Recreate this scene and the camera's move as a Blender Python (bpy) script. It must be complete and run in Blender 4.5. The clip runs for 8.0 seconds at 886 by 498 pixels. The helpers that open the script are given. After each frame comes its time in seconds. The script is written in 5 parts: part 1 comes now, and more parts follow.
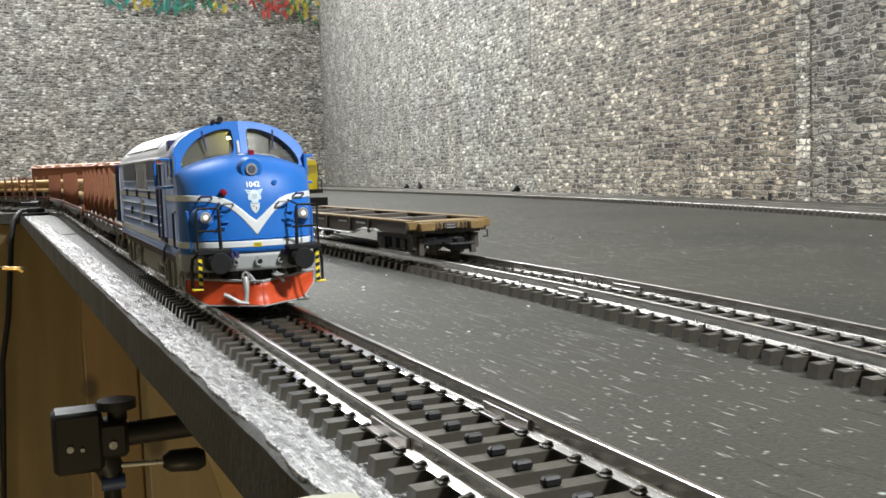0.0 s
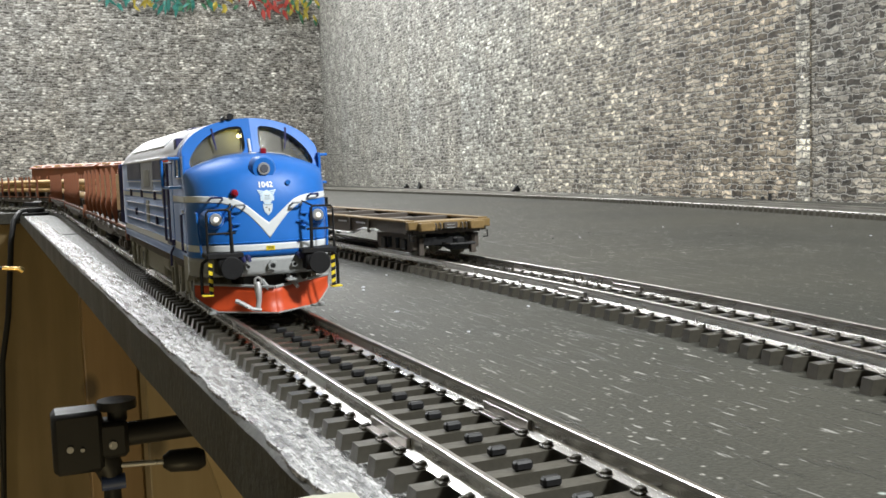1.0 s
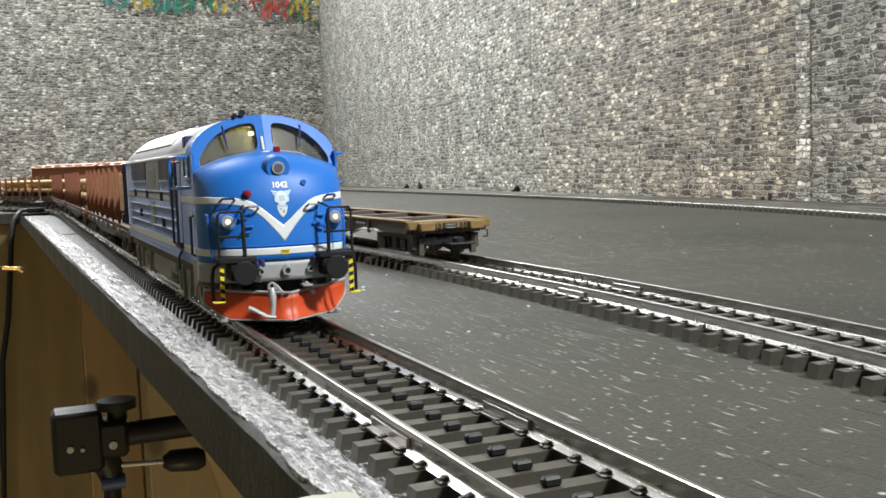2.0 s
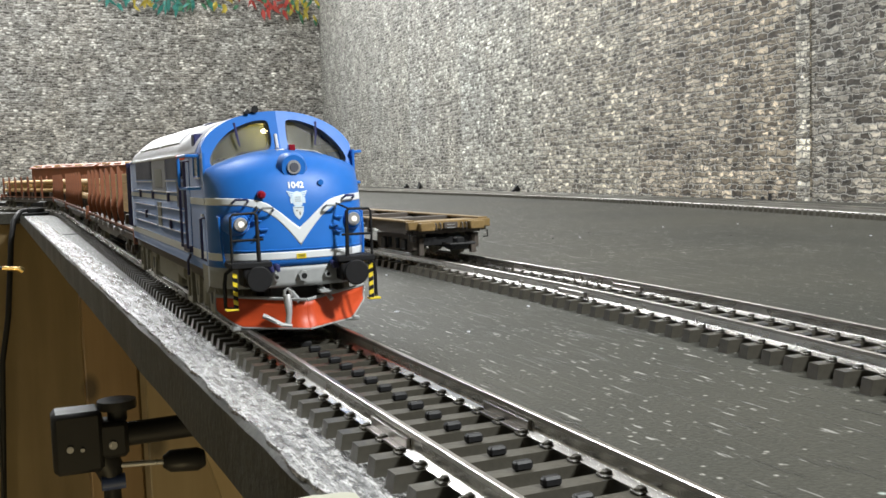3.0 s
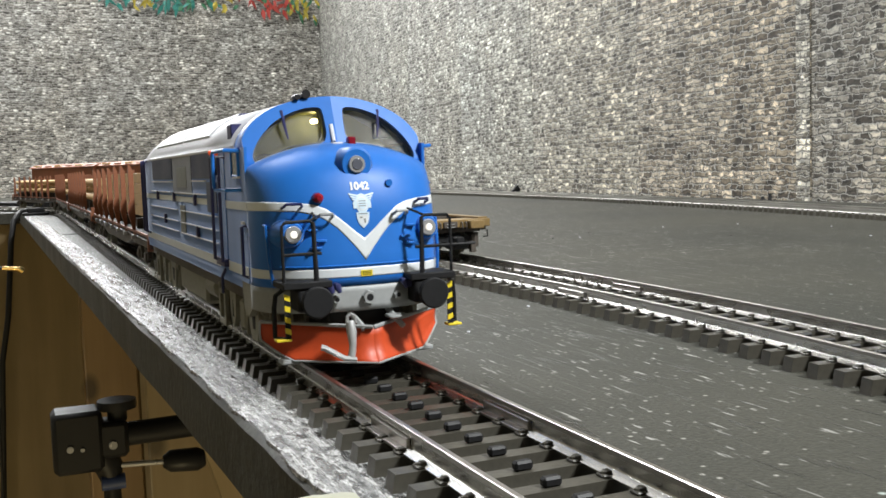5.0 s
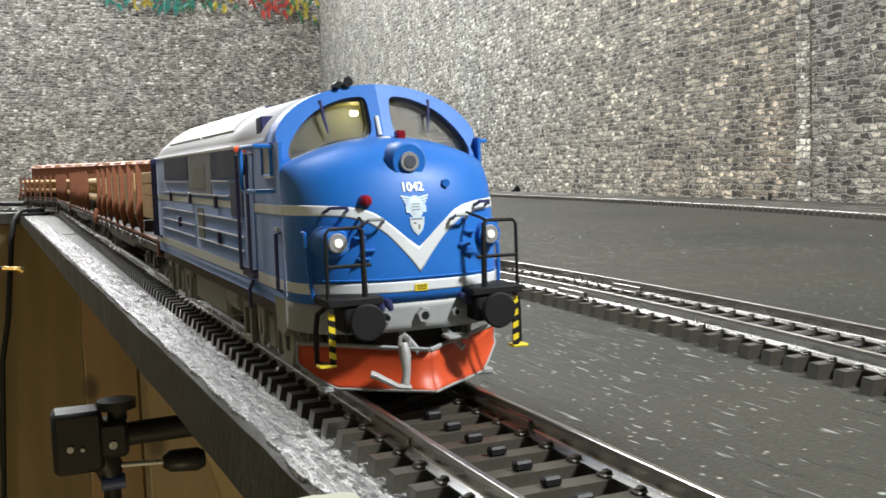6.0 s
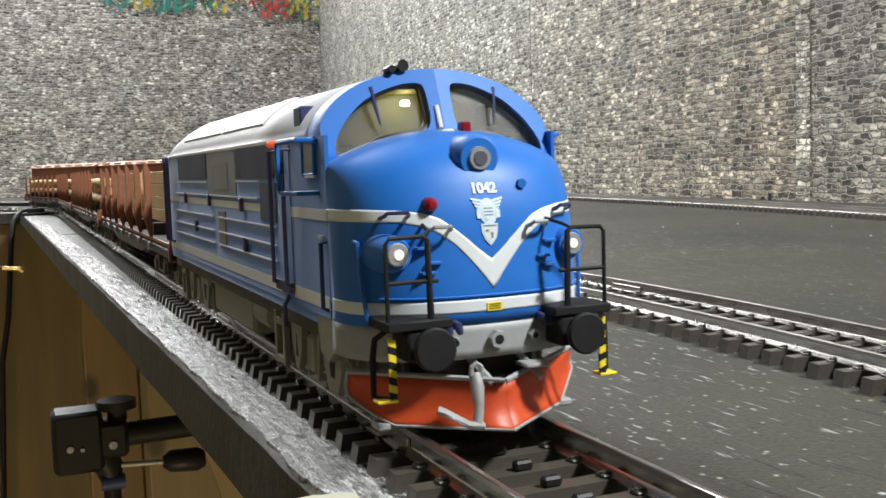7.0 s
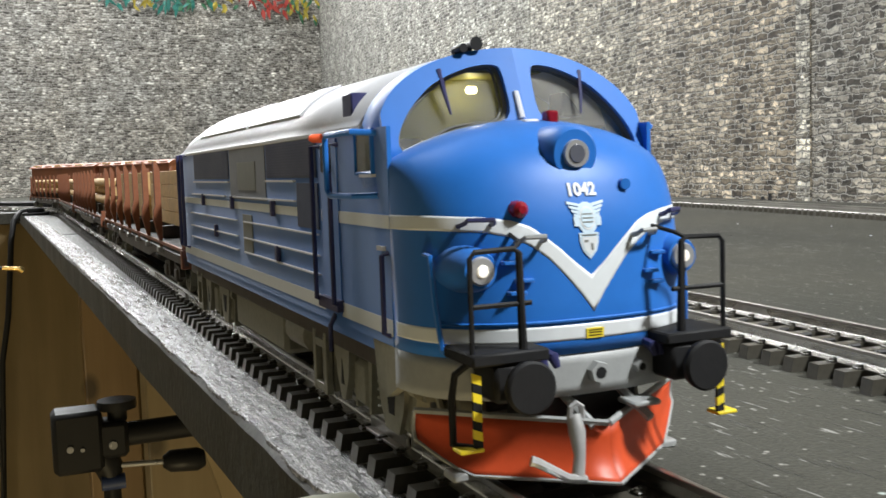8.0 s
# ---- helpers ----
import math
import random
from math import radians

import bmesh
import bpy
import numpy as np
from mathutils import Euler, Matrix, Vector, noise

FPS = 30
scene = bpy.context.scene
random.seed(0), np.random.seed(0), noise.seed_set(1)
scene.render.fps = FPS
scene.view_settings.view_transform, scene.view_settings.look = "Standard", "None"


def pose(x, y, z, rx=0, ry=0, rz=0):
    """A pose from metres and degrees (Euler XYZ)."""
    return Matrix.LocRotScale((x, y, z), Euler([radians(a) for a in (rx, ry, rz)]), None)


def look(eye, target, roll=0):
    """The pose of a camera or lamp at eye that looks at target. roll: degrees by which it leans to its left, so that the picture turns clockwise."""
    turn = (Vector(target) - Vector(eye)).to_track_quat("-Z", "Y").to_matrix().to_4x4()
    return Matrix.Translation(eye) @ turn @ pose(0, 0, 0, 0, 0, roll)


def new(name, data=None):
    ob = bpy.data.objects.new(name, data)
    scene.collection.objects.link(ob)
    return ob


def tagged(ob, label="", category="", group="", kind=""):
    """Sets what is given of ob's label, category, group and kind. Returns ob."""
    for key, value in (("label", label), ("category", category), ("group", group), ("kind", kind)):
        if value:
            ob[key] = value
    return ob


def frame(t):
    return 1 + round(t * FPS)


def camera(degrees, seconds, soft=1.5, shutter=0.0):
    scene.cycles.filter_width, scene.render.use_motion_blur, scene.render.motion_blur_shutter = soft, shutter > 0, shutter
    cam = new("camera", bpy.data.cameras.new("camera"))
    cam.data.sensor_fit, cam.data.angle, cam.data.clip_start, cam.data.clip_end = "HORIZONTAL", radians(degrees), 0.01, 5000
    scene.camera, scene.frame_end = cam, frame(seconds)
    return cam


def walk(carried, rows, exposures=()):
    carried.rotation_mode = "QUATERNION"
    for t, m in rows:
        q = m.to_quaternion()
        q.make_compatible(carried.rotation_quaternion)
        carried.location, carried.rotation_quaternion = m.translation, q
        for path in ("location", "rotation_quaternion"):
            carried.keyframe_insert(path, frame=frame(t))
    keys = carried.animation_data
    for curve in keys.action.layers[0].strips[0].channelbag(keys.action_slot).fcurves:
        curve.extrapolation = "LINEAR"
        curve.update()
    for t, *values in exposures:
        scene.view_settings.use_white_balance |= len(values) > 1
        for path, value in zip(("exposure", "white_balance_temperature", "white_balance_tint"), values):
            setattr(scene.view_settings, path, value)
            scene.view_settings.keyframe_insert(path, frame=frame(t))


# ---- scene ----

# All lengths below are in millimetres of the model railway unless they are object places; U turns them into metres.
U = 0.001
RAIL_Z = 5.6          # top of the rails over the board

# ---- camera: stands still beside the board's edge ----
cam = camera(47.8, 8.0, soft=1.58, shutter=0.5)
YAW, PITCH, ROLL = radians(23.057), radians(4.716), -1.90
EYE = Vector((-0.05325, 0.0, 0.03312 + RAIL_Z * U))
AIM = Vector((math.sin(YAW) * math.cos(PITCH), math.cos(YAW) * math.cos(PITCH), -math.sin(PITCH)))
SHOT = look(EYE, EYE + AIM, ROLL)
walk(cam, [(0.0, SHOT), (8.0, SHOT)], exposures=[(0.0, 0.0), (8.0, 0.0)])

# ---- light: lamps and window of the room, and an added warm fill under the board ----
world = bpy.data.worlds.new("room_air")
scene.world = world
world.use_nodes = True
world.node_tree.nodes["Background"].inputs[0].default_value = (0.9, 0.95, 1.0, 1)
world.node_tree.nodes["Background"].inputs[1].default_value = 0.25


def area_lamp(name, x, y, z, sx, sy, power, colour, aim=None):
    data = bpy.data.lights.new(name, "AREA")
    data.shape, data.size, data.size_y, data.energy, data.color = "RECTANGLE", sx, sy, power, colour
    ob = new(name, data)
    ob.matrix_basis = look((x, y, z), aim or (x + 0.001, y, z - 1))
    return ob


area_lamp("lamp_key", 0.38, -0.30, 0.66, 0.09, 0.09, 13.6, (0.96, 0.985, 0.98), (0.0, 0.25, 0.0))
# added fill with no lamp behind it, brightens the wood below the ledge
area_lamp("fill_low", -0.18, -0.35, -0.80, 0.16, 0.16, 3.6, (1.0, 0.82, 0.46), (-0.15, 1.3, -0.15))
area_lamp("window_far", 0.0, 2.46, 0.88, 1.0, 0.62, 48.0, (0.97, 0.99, 1.0), (0.1, 0.4, 0.0))
area_lamp("lamp_mid", -0.22, 1.5, 1.42, 0.5, 0.4, 34.0, (0.97, 0.985, 0.98))


# ---- materials ----
def node_material(name):
    m = bpy.data.materials.new(name)
    m.use_nodes = True
    nt = m.node_tree
    return m, nt, nt.nodes["Principled BSDF"]


def coords(nt, kind="Object", scale=(1, 1, 1), rot=(0, 0, 0)):
    tc = nt.nodes.new("ShaderNodeTexCoord")
    mp = nt.nodes.new("ShaderNodeMapping")
    mp.inputs["Scale"].default_value = scale
    mp.inputs["Rotation"].default_value = rot
    nt.links.new(tc.outputs[kind], mp.inputs["Vector"])
    return mp.outputs["Vector"]


def noise_node(nt, vec, scale, detail=4.0, rough=0.55):
    n = nt.nodes.new("ShaderNodeTexNoise")
    n.inputs["Scale"].default_value, n.inputs["Detail"].default_value, n.inputs["Roughness"].default_value = scale, detail, rough
    nt.links.new(vec, n.inputs["Vector"])
    return n.outputs["Fac"]


def ramp(nt, fac, stops):
    r = nt.nodes.new("ShaderNodeValToRGB")
    els = r.color_ramp.elements
    while len(els) < len(stops):
        els.new(0.5)
    for e, (pos, col) in zip(els, stops):
        e.position, e.color = pos, (*col, 1) if len(col) == 3 else col
    nt.links.new(fac, r.inputs["Fac"])
    return r.outputs["Color"]


def mix(nt, a, b, fac, mode="MIX"):
    n = nt.nodes.new("ShaderNodeMix")
    n.data_type, n.blend_type = "RGBA", mode
    for s, v in ((n.inputs[0], fac), (n.inputs[6], a), (n.inputs[7], b)):
        if isinstance(v, (int, float)):
            s.default_value = v
        elif isinstance(v, tuple):
            s.default_value = (*v, 1)
        else:
            nt.links.new(v, s)
    return n.outputs[2]


def bump(nt, bsdf, height, strength, dist):
    b = nt.nodes.new("ShaderNodeBump")
    b.inputs["Strength"].default_value, b.inputs["Distance"].default_value = strength, dist
    nt.links.new(height, b.inputs["Height"])
    nt.links.new(b.outputs["Normal"], bsdf.inputs["Normal"])


def plain(name, col, rough=0.5, metal=0.0, vary=0.18, scale=900.0, relief=0.15, spec=0.5, sheen=0.0):
    """A worn model surface: colour with fine grain and broad stains, slight relief."""
    m, nt, b = node_material(name)
    v = coords(nt)
    fine = noise_node(nt, v, scale, 3)
    broad = noise_node(nt, v, scale / 12, 4)
    lo, hi = tuple(c * (1 - vary) for c in col), tuple(min(1, c * (1 + vary)) for c in col)
    c1 = ramp(nt, fine, [(0.3, lo), (0.7, hi)])
    c2 = ramp(nt, broad, [(0.3, lo), (0.7, hi)])
    nt.links.new(mix(nt, c1, c2, 0.5), b.inputs["Base Color"])
    r = ramp(nt, broad, [(0.25, (rough * 0.8,) * 3), (0.75, (min(1, rough * 1.2),) * 3)])
    nt.links.new(r, b.inputs["Roughness"])
    b.inputs["Metallic"].default_value = metal
    b.inputs["Specular IOR Level"].default_value = spec
    b.inputs["Sheen Weight"].default_value = sheen
    b.inputs["Sheen Roughness"].default_value = 0.4
    b.inputs["Sheen Tint"].default_value = (0.95, 0.93, 0.9, 1)
    if relief:
        bump(nt, b, fine, relief, 0.0002)
    return m


def glow(name, col, strength):
    m, nt, b = node_material(name)
    b.inputs["Base Color"].default_value = (*col, 1)
    b.inputs["Emission Color"].default_value = (*col, 1)
    b.inputs["Emission Strength"].default_value = strength
    return m


def glass_material():
    """Moulded clear plastic with a thin film of dust."""
    m, nt, b = node_material("pane_glass")
    b.inputs["Base Color"].default_value = (0.93, 0.95, 0.94, 1)
    b.inputs["Transmission Weight"].default_value = 1.0
    b.inputs["Roughness"].default_value = 0.04
    b.inputs["IOR"].default_value = 1.3
    dust = nt.nodes.new("ShaderNodeBsdfDiffuse")
    dust.inputs["Color"].default_value = (0.62, 0.61, 0.57, 1)
    film = ramp(nt, noise_node(nt, coords(nt), 160, 4), [(0.3, (0.06,) * 3), (0.7, (0.11,) * 3)])
    blend = nt.nodes.new("ShaderNodeMixShader")
    nt.links.new(film, blend.inputs[0])
    nt.links.new(b.outputs[0], blend.inputs[1])
    nt.links.new(dust.outputs[0], blend.inputs[2])
    nt.links.new(blend.outputs[0], nt.nodes["Material Output"].inputs["Surface"])
    return m


def board_material():
    """Dark grey brushed paint with dust specks, glossy brush ridges, and scratches whose glints are painted pale."""
    m, nt, b = node_material("board_paint")
    v = coords(nt, scale=(1, 1, 1))
    streak = coords(nt, scale=(800, 50, 1))
    broad = noise_node(nt, v, 9, 5)
    ridge = noise_node(nt, streak, 1.0, 4, 0.6)
    fine = noise_node(nt, v, 1400, 2)
    base = ramp(nt, broad, [(0.3, (0.036, 0.037, 0.031)), (0.7, (0.060, 0.058, 0.046))])
    grain = ramp(nt, fine, [(0.35, (0.6, 0.6, 0.6)), (0.65, (1.25, 1.25, 1.25))])
    col = mix(nt, base, grain, 0.6, "MULTIPLY")
    vor = nt.nodes.new("ShaderNodeTexVoronoi")
    vor.inputs["Scale"].default_value = 75
    vor.inputs["Randomness"].default_value = 1.0
    nt.links.new(v, vor.inputs["Vector"])
    speck = ramp(nt, vor.outputs["Distance"], [(0.022, (1, 1, 1)), (0.05, (0, 0, 0))])
    col = mix(nt, col, (0.36, 0.41, 0.38), speck)
    scratch_glint = ramp(nt, noise_node(nt, coords(nt, scale=(900, 110, 1)), 1.0, 2), [(0.65, (0, 0, 0)), (0.695, (0.8, 0.8, 0.8))])
    patch = ramp(nt, noise_node(nt, v, 6.5, 2), [(0.46, (0.1, 0.1, 0.1)), (0.58, (1, 1, 1))])
    col = mix(nt, col, (0.55, 0.54, 0.51), mix(nt, scratch_glint, patch, 1.0, "MULTIPLY"))
    tiny = nt.nodes.new("ShaderNodeTexVoronoi")
    tiny.inputs["Scale"].default_value = 330
    nt.links.new(v, tiny.inputs["Vector"])
    col = mix(nt, col, (0.34, 0.33, 0.30), ramp(nt, tiny.outputs["Distance"], [(0.08, (0.75, 0.75, 0.75)), (0.16, (0, 0, 0))]))
    nt.links.new(col, b.inputs["Base Color"])
    b.inputs["Specular IOR Level"].default_value = 0.26
    nt.links.new(ramp(nt, ridge, [(0.55, (0.60,) * 3), (0.72, (0.30,) * 3)]), b.inputs["Roughness"])
    peaks = ramp(nt, ridge, [(0.60, (0, 0, 0)), (0.72, (1, 1, 1))])
    bump(nt, b, mix(nt, peaks, fine, 0.3), 0.8, 0.0009)
    return m


def ledge_material():
    """Thick paint that dried in wrinkles: shade of hollows and glints of glossy crests painted in, a few scuffs."""
    m, nt, b = node_material("ledge_paint")
    v = coords(nt)
    fold = noise_node(nt, coords(nt, scale=(620, 75, 620), rot=(0, 0, 0.06)), 1.0, 5, 0.62)
    crease = noise_node(nt, coords(nt, scale=(650, 330, 650), rot=(0, 0, -0.4)), 1.0, 5, 0.65)
    broad = noise_node(nt, v, 22, 4)
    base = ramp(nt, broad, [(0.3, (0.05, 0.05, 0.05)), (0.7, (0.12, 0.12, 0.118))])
    crest_glint = ramp(nt, fold, [(0.43, (0, 0, 0)), (0.50, (0.40, 0.40, 0.39)), (0.55, (0, 0, 0))])
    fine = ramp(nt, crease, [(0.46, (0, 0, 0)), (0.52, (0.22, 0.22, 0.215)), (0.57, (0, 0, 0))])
    hollow_shade = ramp(nt, crease, [(0.39, (0.10, 0.10, 0.10)), (0.48, (1, 1, 1))])
    col = mix(nt, mix(nt, mix(nt, base, crest_glint, 0.8, "ADD"), fine, 0.7, "ADD"), hollow_shade, 0.9, "MULTIPLY")
    nt.links.new(col, b.inputs["Base Color"])
    nt.links.new(ramp(nt, fold, [(0.35, (0.32,) * 3), (0.6, (0.15,) * 3)]), b.inputs["Roughness"])
    bump(nt, b, mix(nt, fold, crease, 0.5), 1.0, 0.0014)
    return m


def stone_paper_material():
    """Printed sheets of rubble stonework: grey and buff stones, joints with printed shadows beneath, flat paper with a
    little relief.
    """
    m, nt, b = node_material("stone_paper")
    tc = nt.nodes.new("ShaderNodeTexCoord")
    info = nt.nodes.new("ShaderNodeObjectInfo")
    off = nt.nodes.new("ShaderNodeVectorMath")
    off.operation = "SCALE"
    off.inputs[0].default_value = (0.37, 0.61, 0.83)
    nt.links.new(info.outputs["Random"], off.inputs["Scale"])
    add = nt.nodes.new("ShaderNodeVectorMath")
    nt.links.new(tc.outputs["Object"], add.inputs[0])
    nt.links.new(off.outputs[0], add.inputs[1])
    # courses run along the wall: across is x + y, up is z; both wander a little
    warp = nt.nodes.new("ShaderNodeTexNoise")
    warp.inputs["Scale"].default_value = 118
    warp.inputs["Detail"].default_value = 4.0
    nt.links.new(add.outputs[0], warp.inputs["Vector"])
    wv = nt.nodes.new("ShaderNodeVectorMath")
    wv.operation = "MULTIPLY_ADD"
    nt.links.new(warp.outputs["Color"], wv.inputs[0])
    wv.inputs[1].default_value = (0.0095, 0.0095, 0.0064)
    nt.links.new(add.outputs[0], wv.inputs[2])
    sp = nt.nodes.new("ShaderNodeSeparateXYZ")
    nt.links.new(wv.outputs[0], sp.inputs[0])
    su = nt.nodes.new("ShaderNodeMath")
    nt.links.new(sp.outputs[0], su.inputs[0])
    nt.links.new(sp.outputs[1], su.inputs[1])
    cb = nt.nodes.new("ShaderNodeCombineXYZ")
    nt.links.new(su.outputs[0], cb.inputs[0])
    nt.links.new(sp.outputs[2], cb.inputs[1])

    def shifted(dx, dy, kx=1.0):
        mp = nt.nodes.new("ShaderNodeMapping")
        mp.inputs["Location"].default_value = (dx, dy, 0)
        mp.inputs["Scale"].default_value = (kx, 1, 1)
        nt.links.new(cb.outputs[0], mp.inputs["Vector"])
        return mp.outputs["Vector"]

    def courses(width, row, seed, vec, joint=0.085):
        b1 = nt.nodes.new("ShaderNodeTexBrick")
        b1.offset, b1.offset_frequency, b1.squash, b1.squash_frequency = 0.37 + seed, 2, 0.62, 3
        for key, v in (("Scale", 1.0), ("Brick Width", width), ("Row Height", row), ("Mortar Size", row * joint), ("Mortar Smooth", 0.5), ("Bias", 0.0)):
            b1.inputs[key].default_value = v
        b1.inputs["Color1"].default_value = (0.0, 0.0, 0.0, 1)
        b1.inputs["Color2"].default_value = (1.0, 1.0, 1.0, 1)
        b1.inputs["Mortar"].default_value = (0.35, 0.35, 0.35, 1)
        nt.links.new(vec, b1.inputs["Vector"])
        return b1.outputs["Color"], b1.outputs["Fac"]

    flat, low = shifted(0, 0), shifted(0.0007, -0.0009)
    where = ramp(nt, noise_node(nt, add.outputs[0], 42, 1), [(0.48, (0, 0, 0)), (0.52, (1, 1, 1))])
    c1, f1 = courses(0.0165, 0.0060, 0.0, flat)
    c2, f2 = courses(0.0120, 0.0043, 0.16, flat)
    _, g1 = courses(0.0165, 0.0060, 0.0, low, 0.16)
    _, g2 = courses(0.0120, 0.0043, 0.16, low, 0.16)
    tone, gap, under = mix(nt, c1, c2, where), mix(nt, f1, f2, where), mix(nt, g1, g2, where)
    stone = ramp(nt, tone, [(0.0, (0.06, 0.053, 0.045)), (0.3, (0.25, 0.235, 0.21)), (0.7, (0.50, 0.485, 0.455)), (1.0, (0.84, 0.83, 0.79))])
    long_vec = shifted(0, 0, 0.4)
    grit = ramp(nt, noise_node(nt, long_vec, 420, 4, 0.7), [(0.33, (0.45, 0.45, 0.45)), (0.62, (1.3, 1.3, 1.3))])
    stone = mix(nt, stone, grit, 0.8, "MULTIPLY")
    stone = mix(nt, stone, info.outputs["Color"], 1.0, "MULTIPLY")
    tint = ramp(nt, noise_node(nt, tc.outputs["Object"], 2.6, 2), [(0.38, (1.06, 1.0, 0.90)), (0.62, (0.98, 1.0, 1.0))])
    stone = mix(nt, stone, tint, 0.8, "MULTIPLY")
    clump = ramp(nt, noise_node(nt, add.outputs[0], 27, 4, 0.65), [(0.37, (0.48, 0.48, 0.48)), (0.60, (1.28, 1.28, 1.28))])
    stone = mix(nt, stone, clump, 0.85, "MULTIPLY")
    cleft = ramp(nt, noise_node(nt, shifted(0, 0, 0.5), 200, 3, 0.6), [(0.42, (0.12, 0.12, 0.12)), (0.52, (1, 1, 1))])
    stone = mix(nt, stone, cleft, 0.75, "MULTIPLY")
    # shadow under each stone, drawn in colour as part of the print
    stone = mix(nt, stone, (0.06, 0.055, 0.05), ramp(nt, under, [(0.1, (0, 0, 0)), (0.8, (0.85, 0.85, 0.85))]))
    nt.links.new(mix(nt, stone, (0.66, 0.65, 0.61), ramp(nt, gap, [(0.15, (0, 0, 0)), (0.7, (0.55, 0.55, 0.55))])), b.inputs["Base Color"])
    b.inputs["Roughness"].default_value = 0.78
    bump(nt, b, gap, 0.2, 0.0008)
    return m


def wood_material(name, lo, hi, scale=(55, 55, 4)):
    m, nt, b = node_material(name)
    v = coords(nt, scale=scale)
    g = noise_node(nt, v, 1.0, 6, 0.6)
    broad = noise_node(nt, coords(nt), 7, 3)
    col = mix(nt, ramp(nt, g, [(0.3, lo), (0.7, hi)]), ramp(nt, broad, [(0.3, lo), (0.7, hi)]), 0.4)
    knots = nt.nodes.new("ShaderNodeTexVoronoi")
    knots.inputs["Scale"].default_value = 9
    nt.links.new(coords(nt, scale=(1, 1, 0.6)), knots.inputs["Vector"])
    kn = ramp(nt, knots.outputs["Distance"], [(0.05, (1, 1, 1)), (0.11, (0, 0, 0))])
    nt.links.new(mix(nt, col, tuple(c * 0.35 for c in lo), kn), b.inputs["Base Color"])
    b.inputs["Roughness"].default_value = 0.55
    bump(nt, b, g, 0.2, 0.0006)
    return m


BOARD = board_material()
LEDGE = ledge_material()
EDGE = plain("edge_paint", (0.034, 0.035, 0.029), 0.5, vary=0.75, scale=420, relief=1.0)
STONE = stone_paper_material()
PINE = wood_material("pine", (0.22, 0.135, 0.055), (0.34, 0.22, 0.10))
PALE_PINE = wood_material("pale_pine", (0.27, 0.20, 0.10), (0.38, 0.29, 0.165))
PLY = wood_material("brown_ply", (0.17, 0.115, 0.045), (0.28, 0.20, 0.085), (30, 30, 3))
BLUE = plain("blue_enamel", (0.009, 0.135, 0.50), 0.5, vary=0.06, scale=500, relief=0.03, spec=0.35, sheen=0.31)
ROOF = plain("pale_roof_paint", (0.58, 0.59, 0.63), 0.5, vary=0.05, scale=400, relief=0.06)
WHITE = plain("white_decal", (0.66, 0.69, 0.71), 0.42, vary=0.04, relief=0.0)
GREY = plain("light_grey_paint", (0.30, 0.31, 0.31), 0.5, vary=0.1)
FRAME_GREY = plain("underframe_grey", (0.24, 0.23, 0.18), 0.6, vary=0.2)
BLACK = plain("black_plastic", (0.013, 0.013, 0.014), 0.5, vary=0.2, spec=0.28)
SOOT = plain("matt_black", (0.011, 0.011, 0.012), 0.65, vary=0.2, spec=0.25)
PANEL = plain("grey_blue_panel", (0.085, 0.095, 0.125), 0.5, vary=0.1, sheen=0.1)
BADGE = plain("faded_badge", (0.20, 0.21, 0.20), 0.5, vary=0.1)
PALEBLUE = plain("pale_blue_decal", (0.55, 0.68, 0.78), 0.5, vary=0.06, relief=0.0)
DARKGLASS = plain("dark_glass", (0.10, 0.105, 0.13), 0.08, vary=0.05, relief=0.0)
NAVY = plain("navy_paint", (0.032, 0.034, 0.11), 0.4, vary=0.1)
SLATE = plain("slate_grille_paint", (0.035, 0.05, 0.11), 0.45, vary=0.12)
REDPLOUGH = plain("plough_red", (0.50, 0.058, 0.012), 0.5, vary=0.1, relief=0.06)
YELLOW = plain("warning_yellow", (0.80, 0.62, 0.03), 0.45, vary=0.05)
REDLENS = plain("red_lens", (0.22, 0.008, 0.018), 0.2, vary=0.1, relief=0)
ORANGELENS = glow("orange_lens", (0.7, 0.09, 0.02), 0.12)
CHROME = plain("chrome", (0.48, 0.48, 0.49), 0.3, metal=0.5, vary=0.05, relief=0)
STEEL = plain("worn_grey_metal", (0.42, 0.42, 0.42), 0.45, metal=0.4, vary=0.15)
RAIL = plain("rail_steel", (0.66, 0.65, 0.63), 0.26, metal=1.0, vary=0.15, scale=500, relief=0.1)
RAILHEAD = plain("rail_head_polished", (0.42, 0.40, 0.38), 0.34, metal=1.0, vary=0.1, scale=700, relief=0.1)
TARNISH = plain("tarnished_rail", (0.34, 0.33, 0.30), 0.42, metal=0.7, vary=0.3, scale=60, relief=0.1)
SLEEPER = plain("sleeper_plastic", (0.066, 0.061, 0.049), 0.36, vary=0.25, scale=700, relief=0.4)
RUST = plain("wagon_red_brown", (0.24, 0.082, 0.036), 0.6, vary=0.18, scale=700)
LOG = plain("timber", (0.56, 0.37, 0.16), 0.7, vary=0.25, scale=500)
OCHRE = plain("ochre_paint", (0.21, 0.135, 0.048), 0.5, vary=0.2)
UMBER = plain("dark_brown_frame", (0.072, 0.058, 0.047), 0.6, vary=0.25)
GLASS = glass_material()
LAMP = glow("lamp_lens", (1.0, 0.95, 0.85), 0.28)
BULB = glow("cab_bulb", (1.0, 0.86, 0.42), 34.0)
CABWALL = plain("cab_lining", (0.30, 0.29, 0.09), 0.6, vary=0.1)
CABDARK = plain("cab_grey", (0.30, 0.29, 0.25), 0.6, vary=0.15)
